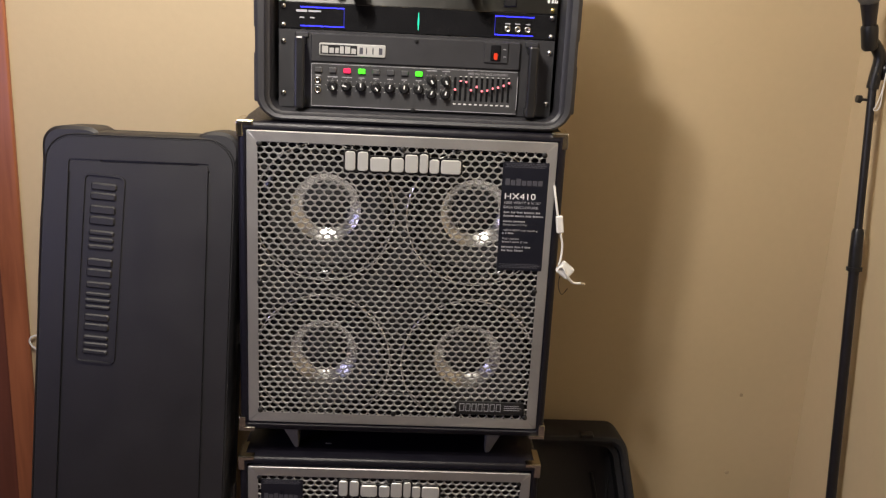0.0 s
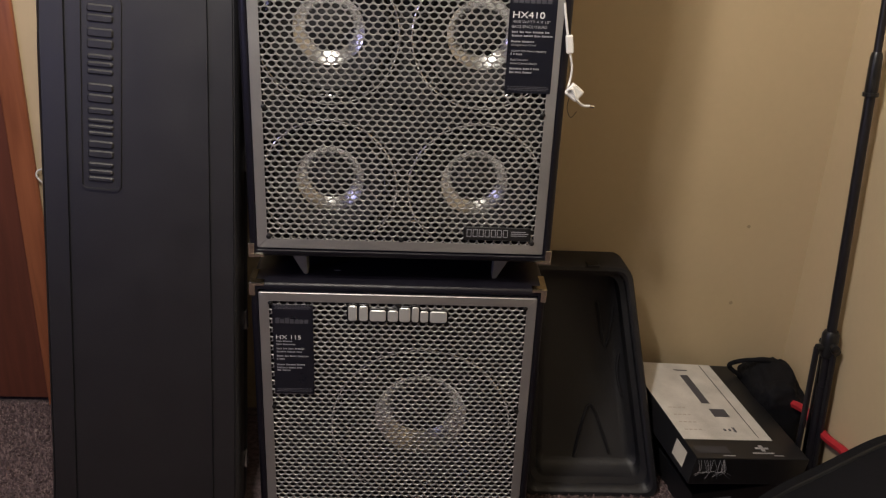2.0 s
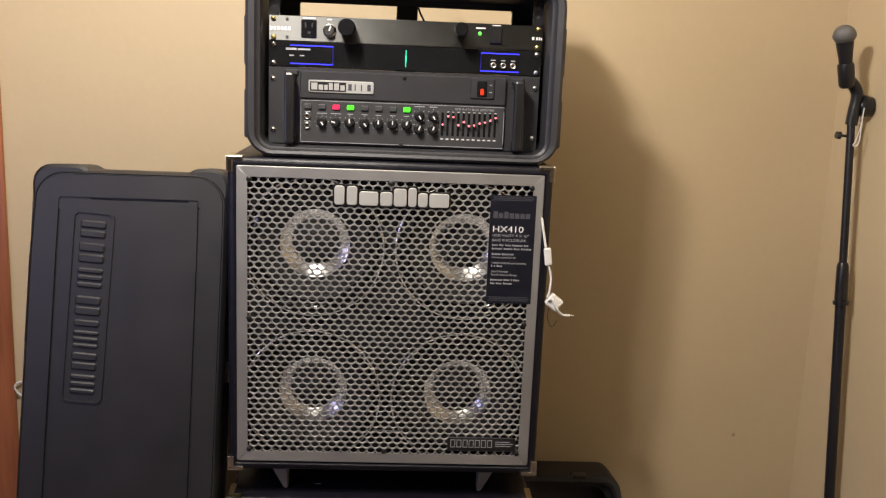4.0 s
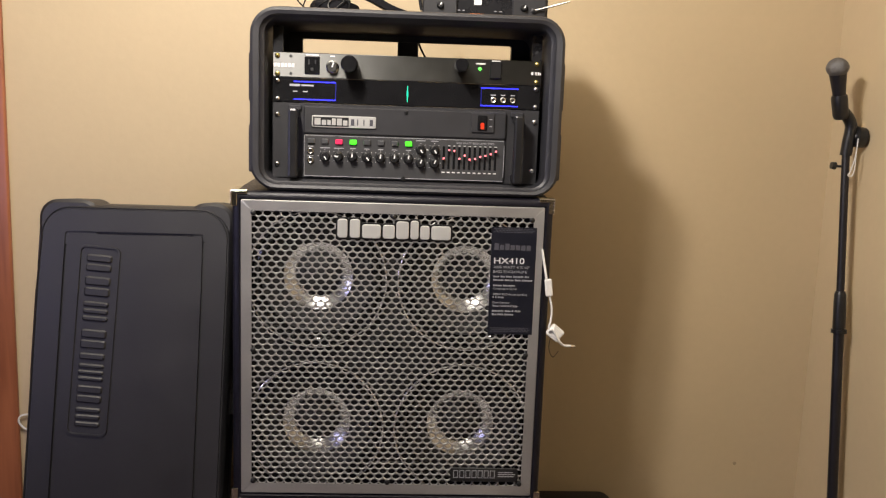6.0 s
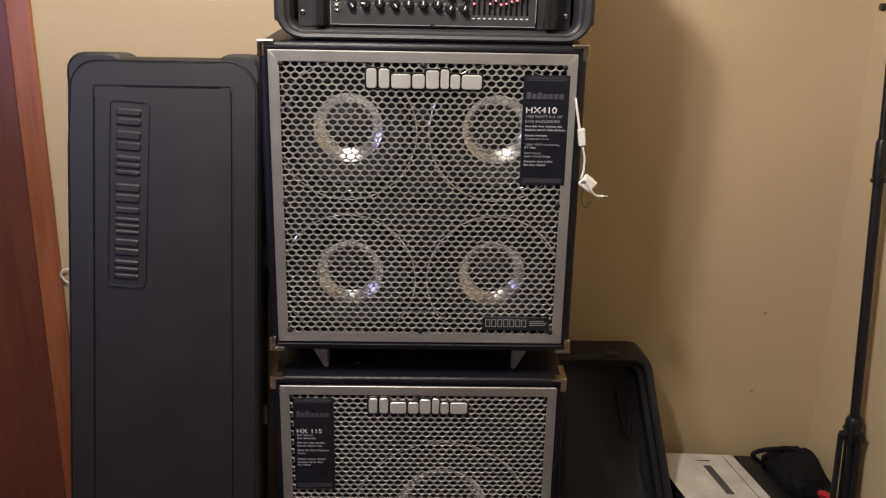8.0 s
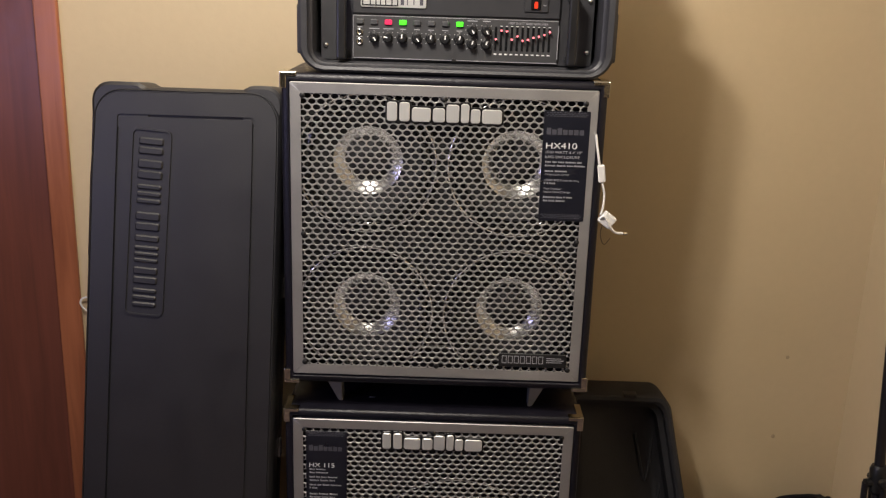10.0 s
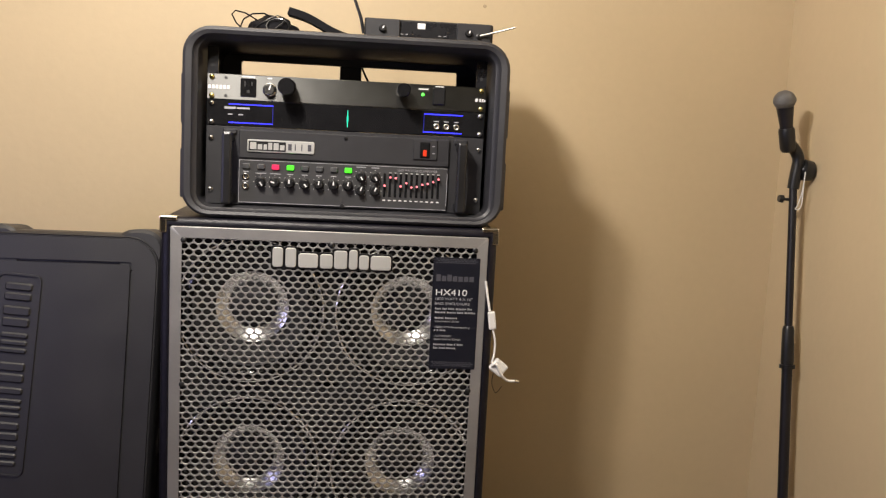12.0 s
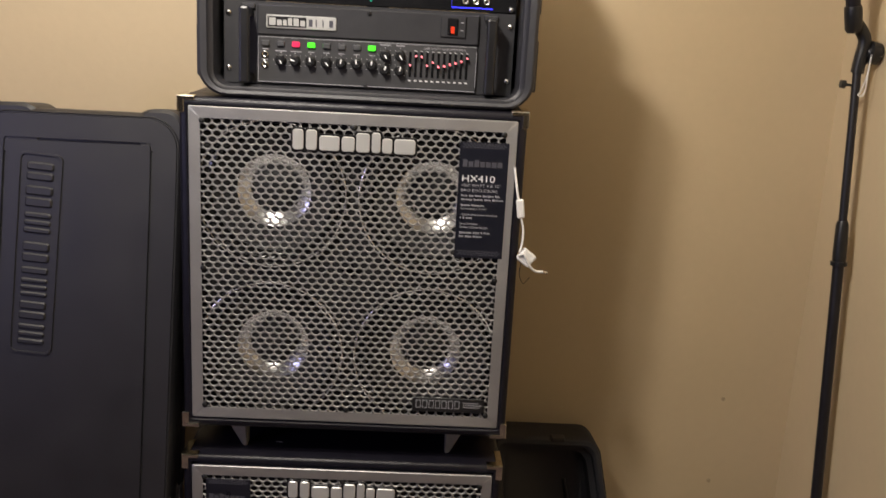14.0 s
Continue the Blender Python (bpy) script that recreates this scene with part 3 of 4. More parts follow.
bar_parts([(-0.239 + 0.0063 * k, -0.2342 + 0.0063 * k, 0.018, 0.0245) for k in range(6)], -0.0006, PRINT, pc, "print", "white word mark as plain bars")
bar_parts([(0.2225, 0.2265, 0.019, 0.0245), (0.2295, 0.2330, 0.019, 0.0245), (0.2345, 0.2368, 0.019, 0.0245), (0.2378, 0.2402, 0.019, 0.0232), (-0.182, -0.160, 0.0395, 0.0415), (-0.139, -0.131, 0.0385, 0.0405), (0.122, 0.139, 0.0345, 0.037), (0.151, 0.166, 0.0405, 0.0425)], -0.0006, PRINT, pc, "print")
for u, z, r, d in ((-0.103, 0.026, 0.0145, 0.052), (0.094, 0.031, 0.0115, 0.050)):
    part("pull_out_light", turned([(r * 0.8, 0.0), (r * 0.8, -0.01), (r, -0.012), (r, -d + 0.002), (r * 0.9, -d), (0.0002, -d)], 26, c=(u, 0, z)), GLOSS, pc, "black pull-out light tube", smooth=True)
part("indicator", turned([(0.003, 0), (0.0028, -0.002), (0.0005, -0.003)], 12, c=(0.1295, 0, 0.0265)), LED_DOT, pc, "lit green lamp")
part("rocker_switch", plate(0.022, 0.030, 0.002, -0.004, 0.001, 0.158, 0.0245, 0.002), KNOB, pc)
part("panel_hole", turned([(0.0028, -0.0003), (0.0001, -0.0004)], 10, c=(-0.209, 0, 0.0065)), BAFFLE, pc)
part("panel_hole", turned([(0.0028, -0.0003), (0.0001, -0.0004)], 10, c=(-0.209, 0, 0.0372)), BAFFLE, pc)

# rack tuner, one unit high
tu = thing("rack_tuner", (RX, FRONTY, 1.3822), "glossy black rack tuner with blue and green lights", "rack tuner")
part("front_panel", plate(0.482, 0.0436, 0.001, 0.0, 0.003, 0, 0.0222), GLOSS, tu)
part("chassis", box(-0.21, 0.21, 0.003, 0.15, 0.002, 0.042, 0.001), PANEL_BLACK, tu)
for u in (-0.2325, 0.2325):
    for z in (0.0063, 0.0381):
        screw(tu, u, z, STEEL)
for u0, u1 in ((-0.2035, -0.128), (0.133, 0.2015)):
    part("blue_light", bars([(u0, u1, 0.0365, 0.0383)], -0.0006), LED_BLUE, tu, "lit blue light strip")
    part("blue_light", bars([(u0, u1, 0.0052, 0.0070)], -0.0006), LED_BLUE, tu, "lit blue light strip")
    part("window_edge", bars([(u1 - 0.001 if u0 < 0 else u0, u1 if u0 < 0 else u0 + 0.001, 0.007, 0.0365)], -0.0005), DIMBLUE, tu)
part("meter_needle", bars([(-0.0005, 0.0009, 0.0075, 0.0365), (-0.0012, 0.0016, 0.016, 0.027)], -0.0006), LED_TEAL, tu, "lit green tuner needle")
bar_parts([(-0.211, -0.192, 0.029, 0.033), (-0.190, -0.168, 0.0295, 0.0325)], -0.0006, PRINT_DIM, tu, "print")
bar_parts([(-0.205, -0.197, 0.019, 0.021), (-0.187, -0.179, 0.019, 0.021), (0.151, 0.160, 0.0245, 0.0262), (0.169, 0.177, 0.0245, 0.0262), (0.187, 0.195, 0.0245, 0.0262)], -0.0006, PRINT_DIM, tu, "print")
for u in (0.1555, 0.173, 0.1905):
    jack(tu, u, 0.0165, 0.0052)

# bass amplifier, three units high
am = thing("bass_amplifier", (RX, FRONTY, 1.2470), "black rack-mounted bass amplifier with knobs and lit faders", "bass amplifier")
AH = 0.1345
part("front_panel", plate(0.482, AH, 0.001, 0.0, 0.004, 0, AH / 2), AMP_BLACK, am)
part("chassis", box(-0.21, 0.21, 0.004, 0.235, 0.002, AH - 0.002, 0.001), PANEL_BLACK, am)
part("upper_plate", plate(0.366, 0.049, 0.003, -0.006, 0.0005, -0.002, 0.1055, 0.002), AMP_BLACK, am)
ctl = part("control_panel", plate(0.364, 0.076, 0.003, -0.005, 0.0005, -0.002, 0.0415, 0.0015), CONTROL, am, "dark grey control panel with thin pale outline")
part("outline", bars([(-0.183, 0.179, 0.0775, 0.0783), (-0.183, 0.179, 0.0045, 0.0055), (-0.1835, -0.1828, 0.005, 0.078), (0.1785, 0.1795, 0.012, 0.070)], -0.0056), PRINT_DIM, ctl)
for u in (-0.2325, 0.2325):
    for z in (0.025, 0.114):
        screw(am, u, z, STEEL)
for sx in (-1, 1):
    bm = box(sx * 0.2005 - 0.0085, sx * 0.2005 + 0.0085, -0.042, -0.030, 0.003, 0.126, 0.004)
    for z in (0.011, 0.117):
        box(sx * 0.2005 - 0.0082, sx * 0.2005 + 0.0082, -0.036, 0.0, z - 0.007, z + 0.007, 0.003, bm=bm)
    part("handle", bm, KNOB, am, "black rack handle")
    part("handle_pad", plate(0.024, 0.010, 0.003, -0.005, 0.0, sx * 0.2005, 0.126, 0.002), AMP_BLACK, am)
bd = part("badge", plate(0.115, 0.0215, 0.003, -0.009, -0.005, -0.1125, 0.1035, 0.001), BADGE, am, "polished silver badge")
bar_parts([(-0.1675, -0.104, 0.0955, 0.1115)], -0.0098, KNOB, bd, "word_mark")
rows, x = [], -0.165
for k, f in enumerate((0.012, 0.009, 0.007, 0.008, 0.010, 0.009)):
    rows.append((x, x + f - 0.0012, 0.0975, 0.1095 if k in (0, 3, 4) else 0.1065))
    x += f + 0.001
bar_parts(rows, -0.0105, BADGE, bd, "word_mark")
bar_parts([(-0.100 + k * 0.0112, -0.100 + k * 0.0112 + (0.0018 if k in (1, 2) else 0.006), 0.098, 0.109) for k in range(4)], -0.0098, PRINT_FAINT, bd, "word_mark")
sp = part("switch_plate", plate(0.042, 0.035, 0.002, -0.009, -0.005, 0.138, 0.110, 0.001), AMP_BLACK, am)
part("rocker_switch", plate(0.0175, 0.027, 0.002, -0.012, -0.008, 0.137, 0.110, 0.0015), GLOSS, sp)
part("rocker_lamp", plate(0.0065, 0.0115, 0.002, -0.0135, -0.0115, 0.137, 0.1045, 0.001), LED_ROCKER, sp, "lit red rocker switch")
bar_parts([(0.150, 0.155, 0.116, 0.1175), (0.150, 0.155, 0.1035, 0.105)], -0.0098, PRINT_DIM, sp, "print")
BY = -0.005
for k, u in enumerate((-0.171, -0.146, -0.121, -0.0955, -0.0705, -0.0455, -0.0204, 0.0047)):
    lit = {2: LED_RED, 3: LED_GREEN, 7: LED_GREEN}.get(k, PANEL_GREY)
    part("push_button", plate(0.0125, 0.0085, 0.0015, BY - 0.004, BY, u, 0.068, 0.0008, 3), lit, am, "lit button" if k in (2, 3, 7) else "unlit grey button")
tick = bmesh.new()
for u, turn in ((-0.146, 150), (-0.122, -75), (-0.0965, 0), (-0.0705, 140), (-0.046, 10), (-0.0204, 5), (0.0047, 12)):
    knob(am, u, 0.0415, 0.0082, 0.013, KNOB, turn, y=BY)
    for a in range(-135, 136, 45):
        x, z = u + 0.0118 * math.sin(radians(a)), 0.0415 + 0.0118 * math.cos(radians(a))
        box(x - 0.0005, x + 0.0005, BY - 0.0005, BY, z - 0.0005, z + 0.0005, bm=tick)
for u in (0.0270, 0.0520):
    for z, turn in ((0.0585, 150), (0.0345, 20)):
        knob(am, u, z, 0.0080, 0.013, KNOB, turn, y=BY)
        for a in range(-135, 136, 45):
            x, zz = u + 0.0115 * math.sin(radians(a)), z + 0.0115 * math.cos(radians(a))
            box(x - 0.0005, x + 0.0005, BY - 0.0005, BY, zz - 0.0005, zz + 0.0005, bm=tick)
part("scale_mark", tick, PRINT, ctl)
for z in (0.050, 0.0335):
    jack(am, -0.172, z, 0.0058, BY)
rows = [(u - 0.005 - 0.004 * (k < 2), u + 0.005 + 0.004 * (k < 2), 0.0555, 0.0570) for k, u in enumerate((-0.146, -0.121, -0.0955, -0.0705, -0.0455, -0.0204, 0.0047))]
rows += [(-0.176, -0.167, 0.0575, 0.059), (-0.177, -0.167, 0.041, 0.0425), (0.018, 0.036, 0.0735, 0.0752), (0.045, 0.059, 0.0735, 0.0752)]
bar_parts(rows, BY - 0.0006, PRINT_DIM, ctl, "print")
letters("1000 WATT BASS AMPLIFIER", 0.0056, 0.0900, BY - 0.0006, 0.0705, PRINT_DIM, ctl, 1.02)
levels = [0.0445, 0.0595, 0.0585, 0.0445, 0.0505, 0.0435, 0.0450, 0.0490, 0.0510, 0.0545, 0.0595]
for k, z in enumerate(levels):
    u = 0.0690 + 0.00945 * k
    sl = part("fader_slot", bars([(u - 0.0021, u + 0.0021, 0.0245, 0.0655)], BY - 0.0005), GLOSS, ctl)
    part("fader", turned([(0.0021, -0.001), (0.0021, -0.008), (0.0016, -0.0088), (0.0002, -0.0088)], 12, c=(u, BY, z)), KNOB, am)
    part("fader_lamp", turned([(0.0018, -0.0086), (0.0016, -0.0096), (0.0002, -0.0098)], 12, c=(u, BY, z)), LED_FADER, am, "lit red fader cap")
bar_parts([(0.0665 + 0.00945 * k, 0.0715 + 0.00945 * k, 0.0175, 0.0195) for k in range(11)] + [(0.0670 + 0.00945 * k, 0.0710 + 0.00945 * k, 0.0665, 0.0675) for k in range(1, 11)], BY - 0.0006, PRINT, ctl, "print")
part("thumb_screw", turned([(0.004, 0), (0.004, -0.003), (0.001, -0.0035)], 12, c=(-0.004, -0.006, 0.005)), KNOB, am)
part("thumb_screw", turned([(0.0035, 0), (0.0035, -0.003), (0.001, -0.0035)], 12, c=(-0.002, -0.006, 0.125)), KNOB, am)

# ---- on top of the rack ----
TZ = 1.5375
rec = thing("wireless_receiver", (0.157, 0.09, TZ), "black wireless receiver with an orange label and antennas", "wireless receiver")
part("body", box(-0.115, 0.115, 0.0, 0.12, 0.003, 0.046, 0.003), PANEL_BLACK, rec)
part("end_block", plate(0.062, 0.042, 0.004, -0.006, 0.03, -0.083, 0.0245, 0.002), AMP_BLACK, rec)
part("end_block", plate(0.062, 0.042, 0.004, -0.006, 0.03, 0.080, 0.0245, 0.002), AMP_BLACK, rec)
part("label", plate(0.030, 0.0125, 0.003, -0.0015, 0.001, -0.014, 0.0095, 0.0005, 3), ORANGE, rec, "orange label")
part("label", plate(0.014, 0.010, 0.001, -0.0012, 0.001, -0.014, 0.036, 0.0004, 2), PRINT, rec, "small white label")
bar_parts([(-0.052, -0.046, 0.020, 0.0215), (-0.042, -0.038, 0.020, 0.0215), (0.016, 0.021, 0.020, 0.0215), (0.026, 0.031, 0.020, 0.0215)], -0.0006, PRINT_DIM, rec, "print")
for u in (-0.083, 0.070):
    knob(rec, u, 0.028, 0.006, 0.008, KNOB, 30, y=-0.006)
part("antenna", tube([(0.088, -0.008, 0.024), (0.112, -0.018, 0.030), (0.150, -0.030, 0.041)], [0.0022, 0.0020, 0.0014], 8), STEEL, rec, "extended bright metal whip antenna")
part("antenna_joint", turned([(0.005, 0), (0.005, -0.006), (0.002, -0.007)], 12, c=(0.088, -0.004, 0.024)), KNOB, rec)
part("antenna", tube([(-0.116, 0.02, 0.020), (-0.121, 0.02, 0.045), (-0.140, 0.02, 0.095), (-0.152, 0.02, 0.130)], [0.003, 0.003, 0.0024, 0.002], 8), KNOB, rec, "black antenna folded up")
for x in (-0.1, 0.1):
    part("rubber_foot", box(x - 0.008, x + 0.008, 0.01, 0.03, -0.0005, 0.0035), RUBBER, rec)
strap = thing("folded_strap", (-0.07, 0.11, TZ), "black padded strap folded on the rack case", "strap")
part("band", loft([[(x, y, z), (x + 0.004, y, z + 0.012), (x + 0.004, y + 0.05, z + 0.012), (x, y + 0.05, z)] for x, y, z in smooth_line([(0.105, 0.0, -0.001), (0.06, 0.0, 0.012), (0.01, 0.0, 0.036), (-0.025, 0.0, 0.046)], 5)], True, True), NYLON, strap, smooth=True)
lump = bmesh.new()
bmesh.ops.create_icosphere(lump, subdivisions=4, radius=1)
for v in lump.verts:
    n = noise.noise(v.co * 2.3) * 0.25
    v.co = Vector((v.co.x * 0.043 * (1 + n) - 0.052, v.co.y * 0.035 + 0.03, max(-0.0005, v.co.z * 0.024 * (1 + n) + 0.018)))
part("pouch", lump, NYLON, strap, smooth=True)
cord = thing("coiled_cable", (-0.11, 0.09, TZ), "thin black cable coiled beside the strap", "cable")
for k in range(5):
    rr = 0.020 + 0.004 * k
    part("loop", tube([(rr * math.cos(a / 10 * 6.283) - 0.012 * k, 0.01 + 0.008 * k + 0.3 * rr * math.sin(a / 10 * 6.283), 0.022 + 0.9 * rr * math.sin(a / 10 * 6.283 + k) * 0.8) for a in range(11)], 0.0014, 6), GLOSS, cord, smooth=True)
part("lead", tube(smooth_line([(-0.02, 0.0, 0.012), (-0.07, -0.004, 0.012), (-0.10, 0.0, 0.006), (-0.118, 0.02, 0.0015)], 5), 0.0016, 6), GLOSS, cord, smooth=True)
lead = thing("hanging_cable", (0.07, 0.315, 1.40), "thin black cable hanging behind the rack case", "cable")
part("lead", tube(smooth_line([(-0.045, -0.06, 0.1395), (-0.04, -0.012, 0.135), (-0.025, 0.0, 0.10), (0.0, 0.01, 0.04), (0.01, 0.02, -0.10), (0.0, 0.03, -0.168)], 5), 0.0022, 6), GLOSS, lead, smooth=True)

# ---- white cable on the upper cabinet ----
wc = thing("white_cable", (0.273, -0.006, 1.0), "white cable with inline adapter hanging on the cabinet edge", "cable")
part("lead", tube(smooth_line([(-0.003, 0.001, 0.135), (0.001, -0.003, 0.11), (0.006, -0.006, 0.083)], 5), 0.0022, 8), WHITE, wc, smooth=True)
part("adapter", box(-0.0065, 0.0065, -0.006, 0.002, -0.016, 0.016, 0.0025), WHITE, wc, "white inline adapter", at=pose(0.0105, -0.006, 0.067, 0, -8, 0))
part("lead", tube(smooth_line([(0.013, -0.008, 0.051), (0.018, -0.009, 0.03), (0.0175, -0.010, 0.008), (0.014, -0.010, -0.008)], 5), 0.0019, 8), WHITE, wc, smooth=True)
part("plug", box(-0.013, 0.013, -0.009, 0.006, -0.012, 0.012, 0.003), WHITE, wc, "white plug body", at=pose(0.026, -0.010, -0.016, 0, 38, 0))
part("lead", tube(smooth_line([(0.012, -0.019, -0.012), (0.020, -0.022, -0.008), (0.030, -0.021, -0.026), (0.042, -0.016, -0.038), (0.056, -0.012, -0.040)], 5), 0.0024, 8), WHITE, wc, smooth=True)
part("tip", tube([(0.056, -0.012, -0.040), (0.064, -0.011, -0.041)], 0.0026, 8), STEEL, wc)
part("tie", tube(smooth_line([(0.018, -0.014, -0.022), (0.016, -0.012, -0.045), (0.024, -0.012, -0.062), (0.034, -0.012, -0.05)], 5), 0.0007, 5), KNOB, wc, "thin wire tie")

# ---- instrument case leaning beside the cabinets ----
ic = thing("bass_guitar_case", (-0.515, -0.058, 0.0122), "dark grey moulded bass guitar case standing on end", "instrument case", turn=(-6, 0, 0))
CH, CD = 1.180, 0.115


def case_loop(inset, y, r=0.045, z0=0.0, z1=CH):
    """Outline tapered towards the top, wider on one side at the foot."""
    left = lambda z: -0.202 + 0.070 * (z / CH) + inset
    right = lambda z: 0.187 + 0.031 * min(1.0, z / (CH * 0.92)) - inset
    a, b = z0 + inset, z1 - inset
    pts = []
    for k in range(9):
        t = radians(90 * k / 8)
        pts.append((right(b) - r + r * math.cos(t), y, b - r + r * math.sin(t)))
    for k in range(9):
        t = radians(90 + 90 * k / 8)
        pts.append((left(b) + r + r * math.cos(t), y, b - r + r * math.sin(t)))
    for k in range(1, 12):
        z = b - r + (a + r - b + r) * k / 12
        pts.append((left(z), y, z))
    for k in range(9):
        t = radians(180 + 90 * k / 8)
        pts.append((left(a) + r + r * math.cos(t), y, a + r + r * math.sin(t)))
    for k in range(9):
        t = radians(270 + 90 * k / 8)
        pts.append((right(a) - r + r * math.cos(t), y, a + r + r * math.sin(t)))
    for k in range(1, 12):
        z = a + r + (b - r - a - r) * k / 12
        pts.append((right(z), y, z))
    return pts


front = loft([case_loop(0.004, 0.066, 0.056), case_loop(0.0, 0.060, 0.058), case_loop(0.0005, 0.012, 0.057), case_loop(0.003, 0.004, 0.055), case_loop(0.006, 0.0005, 0.052), case_loop(0.0072, 0.0026, 0.051), case_loop(0.0088, 0.0026, 0.050), case_loop(0.010, 0.0, 0.049),
              case_loop(0.050, 0.0, 0.007), case_loop(0.0510, 0.0050, 0.006), case_loop(0.0536, 0.0050, 0.005), case_loop(0.0547, 0.0, 0.005)], False, True)
part("front_shell", front, SHELL, ic, smooth=True)
part("back_shell", loft([case_loop(0.004, 0.068, 0.056), case_loop(0.0, 0.074, 0.058), case_loop(0.001, 0.105, 0.057), case_loop(0.014, CD, 0.046)], True, True), SHELL, ic, smooth=True)
part("seam_strip", loft([case_loop(0.003, 0.062), case_loop(0.003, 0.072)]), PANEL_BLACK, ic)


def bumper(x0, x1, z0, z1):
    part("edge_bumper", plate(x1 - x0, z1 - z0, 0.034, 0.0025, 0.100, (x0 + x1) / 2, (z0 + z1) / 2, 0.006, 5), SHELL, ic, smooth=True)


bumper(-0.133, -0.022, 1.10, 1.188)
bumper(0.134, 0.2195, 1.11, 1.188)
for z0, z1, x in ((1.06, 1.15, -0.1385), (0.86, 1.02, -0.1495), (0.60, 0.78, -0.163), (0.17, 0.50, -0.184)):
    bm = loft([[(x + (0.004 if y in (0.012, 0.116) else 0), y, z) if s == 0 else (x + 0.05, y, z) for s, y, z in ((0, 0.012, zz), (0, 0.020, zz), (0, 0.108, zz), (0, 0.116, zz), (1, 0.116, zz), (1, 0.012, zz))] for zz in (z0, z1)], True, True)
    for v in bm.verts:
        v.co.x += (v.co.z - (z0 + z1) / 2) * 0.0593 - 0.0005
    part("edge_rib", bm, SHELL, ic)
plq = loft([[(x, y, z) for x, z in rounded(w, h, r, 5, 0, 0)] for w, h, r, y in ((0.076, 0.356, 0.013, 0.001), (0.074, 0.354, 0.012, -0.003), (0.068, 0.348, 0.010, -0.003), (0.066, 0.346, 0.009, 0.0005))], False, False)
pq = part("raised_plaque", plq, SHELL, ic, "raised outline round a moulded word mark", smooth=True, at=pose(-0.0330, 0.0, 0.927, 0, 4.0, 0))
for z0, z1, count in ((-0.162, -0.122, 3), (-0.117, -0.081, 2), (-0.076, -0.040, 3), (-0.034, -0.022, 1), (-0.015, 0.024, 2), (0.036, 0.076, 3), (0.082, 0.122, 2), (0.128, 0.163, 2)):
    pitch = (z1 - z0) / count
    for k in range(count):
        h = pitch - (0.004 if count > 1 else 0.0)
        part("raised_block", plate(0.046, h, min(0.0045, h * 0.45), -0.0042, 0.001, 0.0, z0 + pitch * (k + 0.5), 0.0024, 3), SHELL, pq)
for z in (1.02, 0.80, 0.47, 0.15):
    part("latch", box(0.2170 - (1.02 - z) * 0.028 - 0.002, 0.2215 - (1.02 - z) * 0.028, 0.058, 0.076, z - 0.020, z + 0.020, 0.0012), STEEL, ic, "narrow steel draw latch")

# ---- open case half behind the lower cabinet ----
TRAY = material("black_moulded_tray", (0.009, 0.009, 0.012), 0.5, vary=0.2, bump=0.3)
tray = thing("open_case_half", (0.40, 0.100, 0.0), "black moulded open case half leaning against the wall", "case half")


def tray_loop(inset, depth, r):
    """Outline wider at the foot, leaning back; depth is measured from the open rim."""
    pts = []
    z0, z1 = inset, 0.508 - inset
    for cx, cz, a0 in ((1, 1, 0), (-1, 1, 90), (-1, -1, 180), (1, -1, 270)):
        for k in range(7):
            a = radians(a0 + 15 * k)
            z = (z1 - r if cz > 0 else z0 + r) + r * math.sin(a)
            half = 0.214 - 0.088 * z / 0.500 - inset if cx > 0 else 0.108 - inset
            x = cx * (half - r) + r * math.cos(a)
            pts.append((x, z * 0.365 + depth * 0.97, z))
    return pts


part("shell", loft([tray_loop(0.012, 0.0, 0.022), tray_loop(0.004, 0.0, 0.027), tray_loop(0.0, 0.006, 0.030), tray_loop(0.004, 0.090, 0.030), tray_loop(0.02, 0.105, 0.025)], False, True), TRAY, tray, smooth=True)
part("lining", loft([tray_loop(0.012, 0.0, 0.022), tray_loop(0.018, 0.004, 0.024), tray_loop(0.020, 0.022, 0.030), tray_loop(0.032, 0.026, 0.026), tray_loop(0.036, 0.060, 0.024), tray_loop(0.050, 0.072, 0.02)], False, True), TRAY, tray, smooth=True)
for pts in ([(0.06, 0.30, 0.40), (0.085, 0.27, 0.30), (0.105, 0.29, 0.42)], [(0.02, 0.0, 0.05), (0.035, 0.0, 0.12), (0.055, 0.0, 0.17), (0.085, 0.0, 0.11), (0.105, 0.0, 0.06)], [(0.125, 0, 0.33), (0.115, 0, 0.25), (0.13, 0, 0.19)]):
    line = [(x, z * 0.365 + 0.068, z) for x, _, z in smooth_line(pts, 6)]
    part("moulded_rib", tube(line, 0.004, 8), TRAY, tray, smooth=True)
part("latch", box(0.02, 0.05, 0.178, 0.200, 0.504, 0.512, 0.002), KNOB, tray, "small black latch")

# ---- bag in the corner ----
def soft_lump(center, size, seed, flat=0.0, rough=0.16):
    bm = bmesh.new()
    bmesh.ops.create_icosphere(bm, subdivisions=5, radius=1)
    for v in bm.verts:
        p = v.co.copy()
        q = Vector([math.copysign(abs(c) ** 0.6, c) for c in p])
        n = 1 + rough * noise.noise(p * 1.8 + Vector((seed, 0, 0))) + 0.05 * noise.noise(p * 6 + Vector((0, seed, 0)))
        v.co = Vector([center[k] + q[k] * size[k] * n for k in range(3)])
        v.co.z = max(flat, v.co.z)
    return bm


